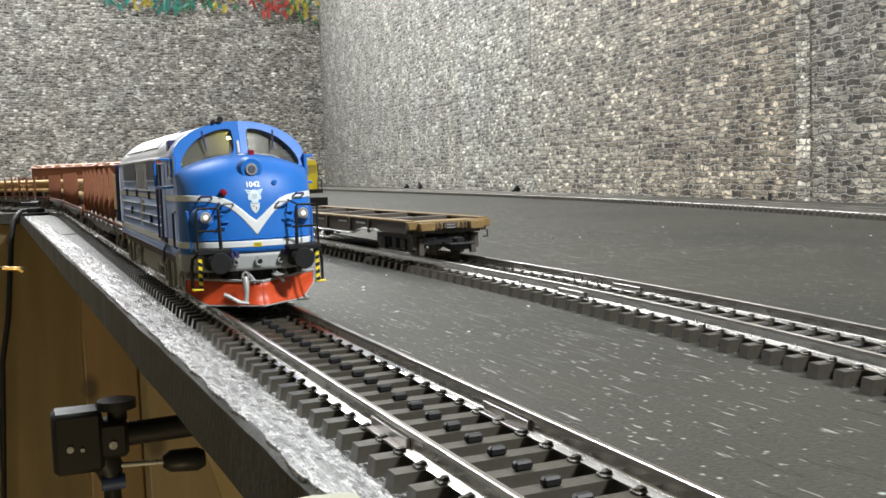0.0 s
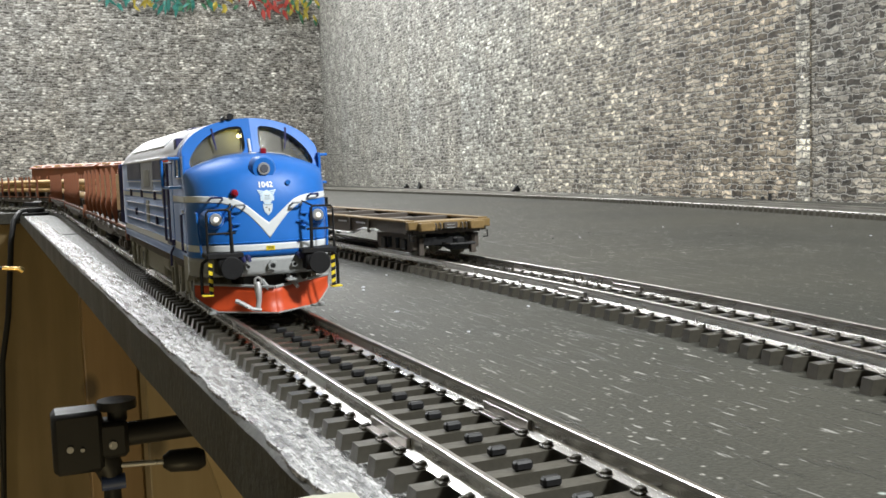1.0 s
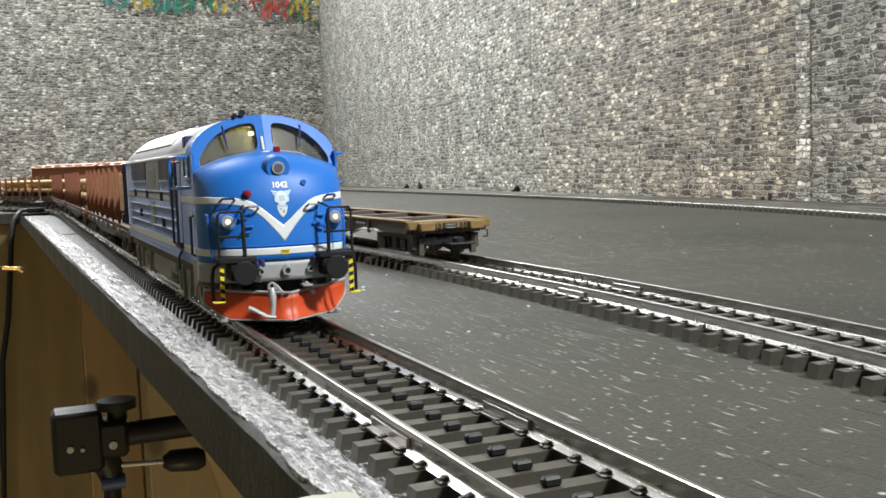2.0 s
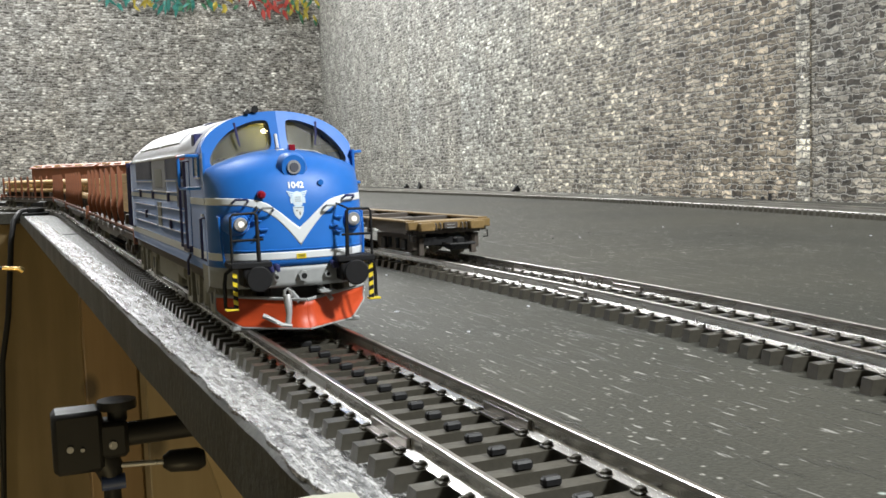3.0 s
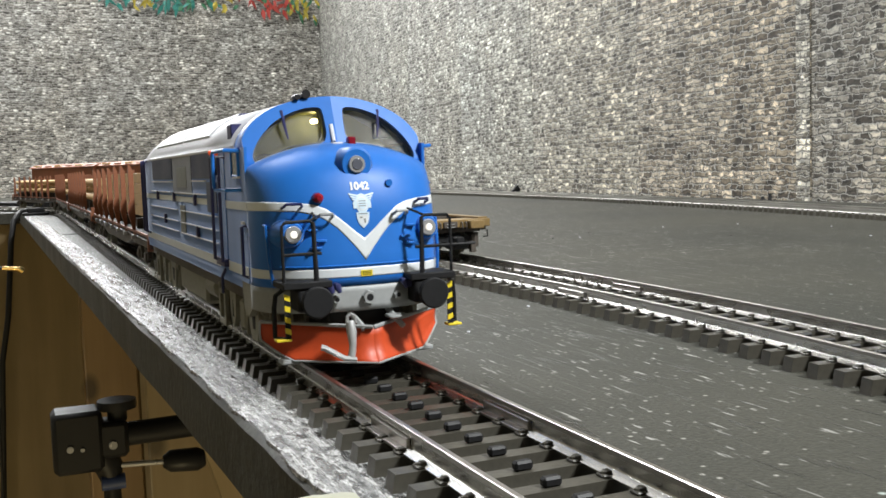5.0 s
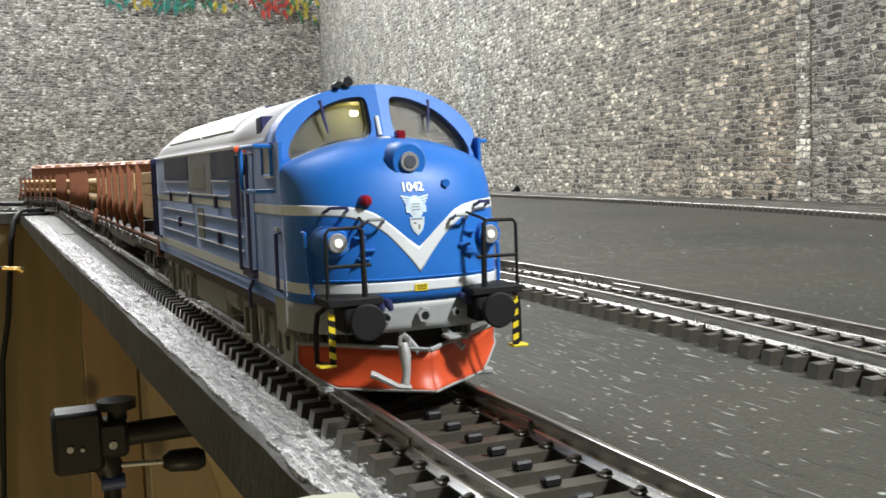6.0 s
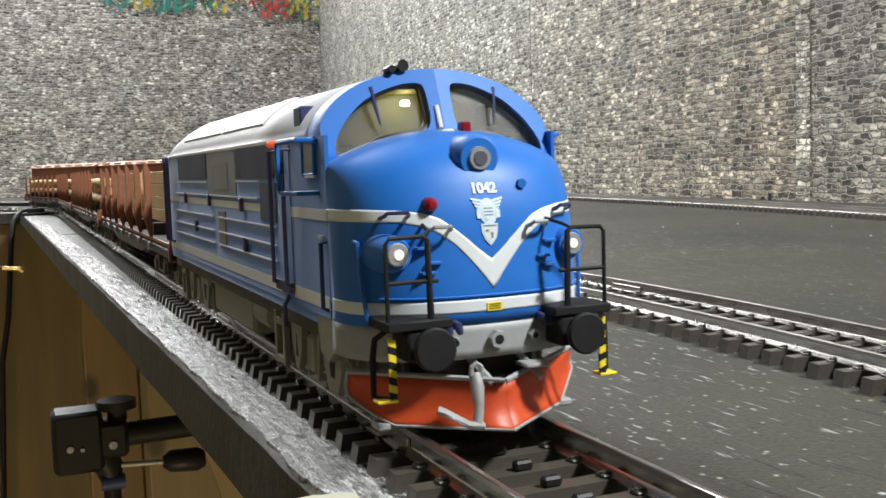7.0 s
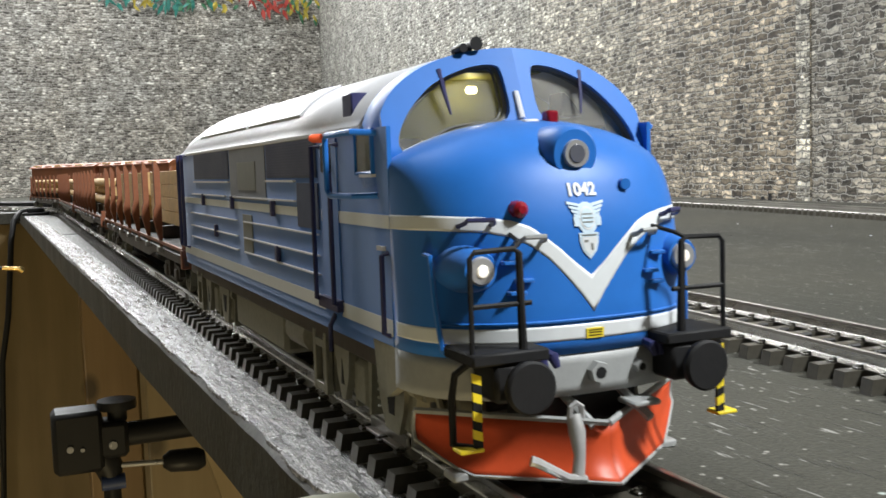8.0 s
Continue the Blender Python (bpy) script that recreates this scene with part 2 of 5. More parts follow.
GASKET = plain("window_rubber", (0.10, 0.10, 0.09), 0.4, vary=0.1)
BRASS = plain("brass", (0.75, 0.50, 0.17), 0.25, metal=1.0, vary=0.1)
PLASTER = plain("wall_plaster", (0.36, 0.35, 0.33), 0.8, vary=0.06, scale=60)
CREAM = plain("bounce_wall_cream", (0.24, 0.22, 0.15), 0.7, vary=0.08, scale=60)
FOAM = plain("cream_foam", (0.34, 0.34, 0.27), 0.8, vary=0.1, scale=300, relief=0.4)
BLUEKNOB = plain("blue_knob", (0.03, 0.05, 0.14), 0.5)
LEAF = [plain("leaf_" + n, c, 0.6, vary=0.3, scale=80) for n, c in
        (("green", (0.03, 0.13, 0.06)), ("teal", (0.02, 0.17, 0.14)), ("red", (0.30, 0.03, 0.02)), ("yellow", (0.35, 0.28, 0.03)))]


# ---- mesh helpers, in millimetres ----
def bm_box(bm, x0, x1, y0, y1, z0, z1, bevel=0.0):
    vs = [bm.verts.new((x, y, z)) for x in (x0, x1) for y in (y0, y1) for z in (z0, z1)]
    fs = [bm.faces.new([vs[i] for i in f]) for f in ((0, 1, 3, 2), (4, 6, 7, 5), (0, 4, 5, 1), (2, 3, 7, 6), (0, 2, 6, 4), (1, 5, 7, 3))]
    if bevel:
        es = list({e for f in fs for e in f.edges})
        bmesh.ops.bevel(bm, geom=es, offset=bevel, segments=1, affect="EDGES")
    return bm


def bm_tube(bm, pts, r, seg=8):
    """A round bar along a line of points."""
    pts = [Vector(q) for q in pts]
    rings = []
    for i, q in enumerate(pts):
        a, b = pts[max(i - 1, 0)], pts[min(i + 1, len(pts) - 1)]
        t = (b - a).normalized()
        n = t.orthogonal().normalized() if i == 0 else (rings_n - t * rings_n.dot(t)).normalized()
        rings_n = n
        k = t.cross(n)
        rr = r[i] if isinstance(r, (list, tuple)) else r
        rings.append([bm.verts.new(q + (n * math.cos(w) + k * math.sin(w)) * rr) for w in (2 * math.pi * j / seg for j in range(seg))])
    for a, b in zip(rings, rings[1:]):
        for j in range(seg):
            bm.faces.new((a[j], a[(j + 1) % seg], b[(j + 1) % seg], b[j]))
    bm.faces.new(rings[0][::-1])
    bm.faces.new(rings[-1])
    return bm


def bm_cyl(bm, p0, p1, r, seg=16):
    return bm_tube(bm, [p0, p1], r, seg)


def bm_loft(bm, rings, closed=True, caps=True):
    vs = [[bm.verts.new(q) for q in ring] for ring in rings]
    n = len(vs[0])
    for a, b in zip(vs, vs[1:]):
        for j in range(n if closed else n - 1):
            bm.faces.new((a[j], a[(j + 1) % n], b[(j + 1) % n], b[j]))
    if caps:
        bm.faces.new(vs[0][::-1])
        bm.faces.new(vs[-1])
    return bm


def bm_prism(bm, poly, axis, a, b):
    """A polygon of (p, q) pairs pushed from a to b along the axis x, y or z."""
    put = {"x": lambda p, q, s: (s, p, q), "y": lambda p, q, s: (p, s, q), "z": lambda p, q, s: (p, q, s)}[axis]
    return bm_loft(bm, [[put(p, q, a) for p, q in poly], [put(p, q, b) for p, q in poly]])


def mesh_of(name, bm, material, smooth=False):
    bmesh.ops.recalc_face_normals(bm, faces=bm.faces)
    bmesh.ops.scale(bm, vec=(U, U, U), verts=bm.verts)
    me = bpy.data.meshes.new(name)
    bm.to_mesh(me)
    bm.free()
    me.materials.append(material)
    if smooth:
        for f in me.polygons:
            f.use_smooth = True
        me.set_sharp_from_angle(angle=radians(38))
    return me


def part(name, bm, material, parent, label="", smooth=True, at=None):
    """One mesh object under a thing or a part; at: its own place in its parent, in millimetres."""
    ob = new(name, mesh_of(name, bm, material, smooth))
    ob.parent = parent
    if at:
        ob.location = Vector(at) * U
    if label:
        tagged(ob, label)
    return ob


def more(name, me, parent, at=(0, 0, 0), rz=0.0):
    """A further piece that shares a mesh."""
    ob = new(name, me)
    ob.parent = parent
    ob.matrix_basis = pose(at[0] * U, at[1] * U, at[2] * U, 0, 0, rz)
    return ob


def thing(name, label, category, group="", at=(0, 0, 0), rz=0.0):
    ob = new(name)
    ob.empty_display_size = 0.01
    ob.matrix_basis = pose(at[0] * U, at[1] * U, at[2] * U, 0, 0, rz)
    return tagged(ob, label, category, group)


def structure(name, bm, material, label, smooth=False):
    return tagged(new(name, mesh_of(name, bm, material, smooth)), label, "", "", "structure")


BM = bmesh.new

# ---- the room, the board and its backdrop ----
def wall_x(y):
    """Where the backdrop beside the tracks stands, in millimetres."""
    return 506.0 + 0.075 * y


def edge_x(y):
    """The free edge of the board beside the near track."""
    return -21.8 - (y - 104.0) * 0.0223


NORTH = 2520.0        # foot of the far wall
END_Y = 1312.0        # where the board turns off behind the ledge


def build_setting():
    # board: one dark sheet in an L round the open side
    bm = BM()
    bm_prism(bm, [(edge_x(60) + 12, 40), (wall_x(40) + 10, 40), (wall_x(NORTH) + 10, NORTH), (-1500, NORTH), (-1500, END_Y), (edge_x(END_Y) + 12, END_Y)], "z", -10.0, 0.0)
    structure("board_top", bm, BOARD, "dark grey painted layout board with scratches and dust")
    # ledge: dark board edge under a thick wrinkled coat of paler paint
    bm, top = BM(), BM()
    n = 220
    rings, coat = [], []
    for i in range(n + 1):
        y = 95 + (END_Y - 95) * (i / n) ** 1.7
        x0, x1 = edge_x(y), edge_x(y) + 12
        w = noise.noise((y * 0.02, 3.1, 0)) * 0.5
        w2 = noise.noise((y * 0.06, 7.7, 0)) * 0.35
        chip = noise.noise((y * 0.11, 1.3, 0)) * 0.7 + noise.noise((y * 0.33, 5.3, 0)) * 0.5
        rings.append([(x0 + w, y, -12.6), (x0 + w + w2, y, -0.9), (x0 + 0.9 + w2, y, 0.05), (x1 - 1.0, y, 0.1), (x1, y, 0.0), (x1, y, -12.6)])
        a = x0 + 0.55 + w2 + chip
        coat.append([(a, y, -0.3), (a + 0.1, y, 0.28), (a + 0.9, y, 0.42 + chip * 0.1), (x0 + 6, y, 0.36), (x1 - 0.6, y, 0.34), (x1 - 0.2, y, -0.1)])
    bm_loft(bm, rings)
    structure("board_ledge", bm, EDGE, "dark painted edge of the board")
    bm_loft(top, coat)
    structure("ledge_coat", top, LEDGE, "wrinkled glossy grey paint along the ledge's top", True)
    bm = BM()
    bm_box(bm, -1500, edge_x(END_Y) - 1, END_Y - 6, END_Y, -13, 0.3, 0.6)
    structure("board_trim", bm, EDGE, "dark painted edge strip of the side board")
    # backdrop walls behind the printed sheets
    bm = BM()
    bm_prism(bm, [(wall_x(-1500) + 3, -1500), (wall_x(-1500) + 60, -1500), (wall_x(NORTH + 40) + 60, NORTH + 40), (wall_x(NORTH + 3) + 3, NORTH + 3)], "z", -900, 1500)
    structure("wall_east", bm, PLASTER, "plain wall behind the stone paper")
    bm = BM()
    bm_box(bm, -1560, wall_x(NORTH + 3) + 2.9, NORTH + 3, NORTH + 60, -900, 1500)
    structure("wall_north", bm, PLASTER, "plain wall behind the stone paper")
    # unseen walls and ceiling, added to close the room and tint bounced light
    bm = BM()
    bm_box(bm, -1620, -1561, -1500, 2680, -900, 1500)
    structure("bounce_wall_west", bm, CREAM, "unseen cream wall that warms the bounced light")
    bm = BM()
    bm_box(bm, -1560, wall_x(-1500) + 2.9, -1560, -1501, -900, 1500)
    structure("bounce_wall_south", bm, CREAM, "unseen cream wall that warms the bounced light")
    bm = BM()
    bm_box(bm, -1620, 800, -1560, 2680, 1501, 1540)
    structure("ceiling", bm, PLASTER, "unseen plain ceiling that bounces light")
    bm = BM()
    bm_box(bm, -1620, 800, -1560, 2680, -950, -901)
    structure("floor", bm, PLY, "brown boarded floor")


# printed tone of the sheets beside the tracks, from the near end to the corner, where shade is painted in
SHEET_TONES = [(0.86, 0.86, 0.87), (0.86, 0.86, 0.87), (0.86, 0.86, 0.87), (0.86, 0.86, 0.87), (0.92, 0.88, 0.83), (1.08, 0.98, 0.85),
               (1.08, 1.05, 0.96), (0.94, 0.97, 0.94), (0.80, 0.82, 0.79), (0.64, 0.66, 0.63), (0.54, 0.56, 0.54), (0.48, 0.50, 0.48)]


def build_paper():
    """Sheets of stone paper, side by side; every second one is hung half a millimetre prouder."""
    east = tagged(new("stone_paper_east"), "printed grey rubble stone paper in joined sheets", "", "", "structure")
    ang = math.degrees(math.atan(-0.075))
    for i in range(12):
        y = 642 + 279 * (i - 5)
        h = min(279, NORTH - 1 - y) / math.cos(radians(ang))
        bm = BM()
        bm_box(bm, -0.8, 0.0, 0.0, h, -3.0, 1000.0)
        ob = part("sheet", bm, STONE, east, smooth=False)
        ob.matrix_basis = pose((wall_x(y) - (i % 2) * 0.5) * U, y * U, 0, 0, 0, ang)
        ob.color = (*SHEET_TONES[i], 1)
    # cut strip of paler quoin stones pasted over one joint
    bm = BM()
    bm_box(bm, -0.5, 0.0, 0.0, 17.0, -2.0, 1000.0)
    ob = part("sheet_strip", bm, STONE, east, "narrow strip of paler stones over a joint", smooth=False)
    ob.matrix_basis = pose((wall_x(643) - 1.4) * U, 643 * U, 0, 0, 0, ang)
    ob.color = (1.5, 1.5, 1.46, 1)
    north = tagged(new("stone_paper_north"), "printed grey rubble stone paper in joined sheets", "", "", "structure")
    for i, x in enumerate(range(-1560, 690, 271)):
        w = min(271, wall_x(NORTH) - 0.5 - x)
        bm = BM()
        bm_box(bm, 0.0, w, 0.0, 0.8, -20.0, 1000.0)
        ob = part("sheet", bm, STONE, north, smooth=False, at=(x, NORTH - (i % 2) * 0.5, 0))
        ob.color = (1.0, 1.0, 1.0, 1)


build_setting()
build_paper()


# ---- track ----
PITCH_S = 6.85
rng = random.Random(5)


def rail_mesh(name, pts, off, z0, head, parts_parent, dull=False):
    """A rail along a line of (x, y, heading) at a side offset: foot, web and head, or the bright head alone."""
    prof = [(-0.45, 2.25), (0.45, 2.25), (0.45, 2.9), (0.3, 3.0), (-0.3, 3.0), (-0.45, 2.9)] if head else \
           [(-1.5, 0), (1.5, 0), (1.5, 0.2), (0.3, 0.62), (0.2, 0.8), (0.2, 2.25), (-0.2, 2.25), (-0.2, 0.8), (-0.3, 0.62), (-1.5, 0.2)]
    bm = BM()
    rings = []
    for x, y, h in pts:
        c, s = math.cos(h), math.sin(h)
        rings.append([(x + (off + a) * c, y + (off + a) * s, z0 + b) for a, b in prof])
    bm_loft(bm, rings)
    return part(name, bm, TARNISH if dull else RAILHEAD if head else RAIL, parts_parent, "polished running surface" if head else "", smooth=False)


def sleeper_bm():
    bm = BM()
    bm_prism(bm, [(-14.55, 0), (-14.0, 2.6), (14.0, 2.6), (14.55, 0)], "y", -1.35, 1.35)
    return bm


def chair_bm():
    """The pair of clips that holds a rail."""
    bm = BM()
    for s in (-1, 1):
        bm_box(bm, s * 1.75 - 0.6, s * 1.75 + 0.6, -0.85, 0.85, 2.57, 2.99, 0.12)
        bm_box(bm, s * 1.3 - 0.4, s * 1.3 + 0.4, -0.55, 0.55, 2.95, 3.35, 0.1)
        bm_cyl(bm, (s * 1.9, 0, 2.95), (s * 1.9, 0, 3.25), 0.33, 6)
    return bm


def stud_bm():
    bm = BM()
    bm_box(bm, -1.2, 1.2, -0.65, 0.65, 2.57, 3.8, 0.3)
    return bm


def build_track(label, pts, group, single=300, joints=()):
    """pts: evenly spaced (x, y, heading) every sleeper pitch; heading is the turn from +y to the left, so across is (cos, sin)."""
    tr = thing("model_track", label, "model railway track", group)
    sl, ch, st = mesh_of("sleeper", sleeper_bm(), SLEEPER), mesh_of("chair", chair_bm(), SLEEPER), mesh_of("stud", stud_bm(), BLACK)
    for k, (x, y, h) in enumerate(pts):
        d = math.degrees(h) + rng.uniform(-0.5, 0.5)
        if k < single:
            s = more("sleeper", sl, tr, (x, y, 0.02), d)
            more("contact_stud", st, s)
            for side in (-8.7, 8.7):
                more("chair", ch, s, (side, 0, 0))
    rest = pts[single:]
    if rest:
        bm = BM()
        for x, y, h in rest:
            c, s = math.cos(h), math.sin(h)
            for x0, x1, y0, y1, z0, z1 in ((-14.2, 14.2, -1.35, 1.35, 0.02, 2.6), (-10.3, -7.2, -1, 1, 2.6, 3.2), (7.2, 10.3, -1, 1, 2.6, 3.2), (-1.2, 1.2, -0.6, 0.6, 2.6, 3.7)):
                vs = [bm.verts.new((x + a * c - b * s, y + a * s + b * c, z)) for a in (x0, x1) for b in (y0, y1) for z in (z0, z1)]
                for f in ((0, 1, 3, 2), (4, 6, 7, 5), (0, 4, 5, 1), (2, 3, 7, 6), (0, 2, 6, 4), (1, 5, 7, 3)):
                    bm.faces.new([vs[i] for i in f])
        tagged(part("sleeper_row", bm, SLEEPER, tr, smooth=False), "", "", "", "stuff")
    for side in (-8.7, 8.7):
        rl = rail_mesh("rail", pts, side, 2.6, False, tr, single == 0)
        rail_mesh("rail_head", pts, side, 2.6, True, rl, single == 0)
    for side in (-8.7, 8.7):
        for jy in joints:
            x, y, h = min(pts, key=lambda q: abs(q[1] - jy))
            bm = BM()
            bm_box(bm, -1.75, 1.75, -7, 7, 2.62, 3.12, 0.1)
            bm_box(bm, -0.75, -0.25, -7, 7, 3.0, 4.4, 0.1)
            bm_box(bm, 0.25, 0.75, -7, 7, 3.0, 4.4, 0.1)
            j = part("rail_joiner", bm, RAILHEAD, tr, "bright sheet-metal joiner", smooth=False)
            j.matrix_basis = pose((x + side * math.cos(h)) * U, (y + side * math.sin(h)) * U, 0, 0, 0, math.degrees(h))
    return tr


# near line: straight, then a wide curve to the left
BEND_S, BEND_R = 1070.0, 913.0


def line_one(s):
    """Place and heading of the near line at the distance s; heading is the turn to the left."""
    if s <= BEND_S:
        return 0.0, s, 0.0
    a = (s - BEND_S) / BEND_R
    return -BEND_R * (1 - math.cos(a)), BEND_S + BEND_R * math.sin(a), a


def smooth_line(knots, y0, y1):
    """Points every sleeper pitch along a line through (x, y) knots, eased between them."""
    ky, kx = [q[1] for q in knots], [q[0] for q in knots]
    co = np.polyfit(ky, kx, 3)
    out, y = [], y0
    while y < y1:
        x, d = np.polyval(co, y), np.polyval(np.polyder(co), y)
        h = -math.atan(d)
        out.append((float(x), y, h))
        y += PITCH_S * math.cos(h)
    return out


pts1 = [line_one(27.9 + PITCH_S * k) for k in range(int(1950 / PITCH_S))]
build_track("near model track with black sleepers and steel rails", pts1, "model tracks", 160, (123.0, 303.0))
pts2 = smooth_line([(83.4, 110), (88.1, 150), (91.3, 200), (92.8, 250), (93.2, 307), (92.9, 350), (91.9, 402), (91.6, 490)], 90, 620)
build_track("second model track with black sleepers on the open board", pts2, "model tracks", 80, (236.0,))
pts3 = smooth_line([(395, 380), (408, 429), (421, 472), (440, 545), (452, 618), (458, 687), (485, 1107), (518, 1994), (530, 2300)], 330, 2250)
build_track("far model track along the foot of the stone wall", pts3, "model tracks", 0)


# ---- the blue locomotive; its own space: x across, y back from the buffer faces, z over the rails ----
HW = 16.7


def hood_top(x):
    return 38.1 - 4.2 * (abs(x) / HW) ** 2


def nose_y(x, z, out=0.0):
    """The skin of the rounded nose."""
    t = min(abs(x) / HW, 0.9999)
    d = 13.9 * (1 - t ** 2.5) ** (1 / 2.5)
    if z > 25:
        q = min((z - 25) / (hood_top(x) - 25), 1.0)
        d *= (1 - q ** 2.3) ** (1 / 2.3)
    return 19.2 - d + 0.1 * min(max(0.0, z - 18), 12) - out


def cab_y(x, z):
    """The two windscreen planes, leaning back and swept from the middle pillar."""
    return 18.1 + max(0, z - 34.5) * 0.42 + 2.6 * abs(x) / HW


def arch(n=28, k=1.0, low=13.9):
    """Outline of the body: upright sides and a rounded roof."""
    pts = [(-HW * k, low)]
    for i in range(n + 1):
        a = math.pi * (1 - i / n)
        c, s = math.cos(a), math.sin(a)
        pts.append((HW * k * math.copysign(abs(c) ** 0.97, c), 36.5 + (9.9 * k) * s ** 0.97 if s > 1e-6 else 36.5))
    pts.append((HW * k, low))
    return pts


def nose_shell(z0, z1, out=0.0, n=44, m=26):
    """A strip of the nose's skin between two heights, 0.9 thick."""
    bm = BM()
    grid = []
    for i in range(n + 1):
        t = math.sin(math.pi / 2 * (2 * i / n - 1))
        x = HW * t
        top = min(z1, hood_top(x))
        col = []
        for j in range(m + 1):
            q = j / m
            if z1 > 30:
                q = math.sin(math.pi / 2 * q) if q > 0 else 0
            z = z0 + (top - z0) * q
            col.append((x, nose_y(x, z, out), z))
        grid.append(col)
    vs = [[bm.verts.new(q) for q in col] for col in grid]
    for a, b in zip(vs, vs[1:]):
        for j in range(m):
            bm.faces.new((a[j], b[j], b[j + 1], a[j + 1]))
    return bm


def ribbon(path, out=0.04):
    """A painted band on the nose: rows of (x, z low, z high), laid on the skin with a little thickness."""
    bm = BM()
    vs = []
    for x, a, b in path:
        vs.append([bm.verts.new((x, nose_y(x, a + (b - a) * j / 6, out), a + (b - a) * j / 6)) for j in range(7)])
    for p, q in zip(vs, vs[1:]):
        for j in range(6):
            bm.faces.new((p[j], q[j], q[j + 1], p[j + 1]))
    return bm


def thin(ob, t):
    md = ob.modifiers.new("thickness", "SOLIDIFY")
    md.thickness, md.offset = t * U, -1
    return ob


def rounded(poly, n=2):
    """Corner cutting of a closed outline."""
    for _ in range(n):
        out = []
        for (a, b), (c, d) in zip(poly, poly[1:] + poly[:1]):
            out += [(a * 0.78 + c * 0.22, b * 0.78 + d * 0.22), (a * 0.22 + c * 0.78, b * 0.22 + d * 0.78)]
        poly = out
    return poly


PANE = rounded([(1.62, 38.05), (1.75, 43.9), (2.6, 44.5), (5.0, 44.3), (7.8, 43.4), (10.5, 42.0), (13.0, 39.6), (14.5, 37.4), (15.1, 35.7), (14.6, 34.6), (13.6, 34.6), (9.2, 36.6), (5.5, 37.5)], 2)


def grow(poly, d):
    """A polygon grown outwards by d."""
    cx, cz = sum(q[0] for q in poly) / len(poly), sum(q[1] for q in poly) / len(poly)
    return [(x + d * (x - cx) / math.hypot(x - cx, z - cz), z + d * (z - cz) / math.hypot(x - cx, z - cz)) for x, z in poly]


def ring_path(poly, s, lift):
    return [(s * x, cab_y(x, z) - lift, z) for x, z in poly + poly[:1]]


def number_part(name, words, size, parent, material, x0, z0):
    """Painted figures, bent to the skin of the nose."""
    cu = bpy.data.curves.new(name, "FONT")
    cu.body, cu.size, cu.align_x, cu.align_y, cu.extrude = words, size, "CENTER", "CENTER", 0.03
    cu.offset = 0.07
    tmp = bpy.data.objects.new(name, cu)
    scene.collection.objects.link(tmp)
    me = bpy.data.meshes.new_from_object(tmp.evaluated_get(bpy.context.evaluated_depsgraph_get()))
    bpy.data.objects.remove(tmp)
    for v in me.vertices:
        x, z = x0 + v.co.x, z0 + v.co.y
        v.co = Vector((x, nose_y(x, z) - 0.1 - v.co.z, z)) * U
    me.materials.clear()
    me.materials.append(material)
    ob = new(name, me)
    ob.parent = parent
    return tagged(ob, "white painted figures")


def disc_wheel(r, w=2.6):
    bm = BM()
    bm_tube(bm, [(-w / 2, 0, 0), (-w / 2 + 0.7, 0, 0), (-w / 2 + 0.75, 0, 0), (w / 2, 0, 0)], [r + 0.9, r + 0.9, r, r - 0.1], 24)
    for k in range(6):
        a = k * math.pi / 3
        bm_cyl(bm, (w / 2 - 0.1, r * 0.55 * math.cos(a), r * 0.55 * math.sin(a)), (w / 2 + 0.12, r * 0.55 * math.cos(a), r * 0.55 * math.sin(a)), r * 0.16, 8)
    bm_cyl(bm, (w / 2 - 0.1, 0, 0), (w / 2 + 0.5, 0, 0), r * 0.25, 10)
    return bm


def wheelset(parent, y, r):
    """An axle with its two wheels, which turns."""
    bm = BM()
    bm_cyl(bm, (-8, 0, 0), (8, 0, 0), 0.8, 10)
    ax = part("axle", bm, STEEL, parent, at=(0, y, r))
    for s in (-1, 1):
        w = part("wheel", disc_wheel(r), FRAME_GREY, ax, at=(s * 8.4, 0, 0))
        w.rotation_euler = (0, 0, 0 if s > 0 else math.pi)
    return ax, y, r


LOCO_AXLES, WAGON_AXLES = [], []


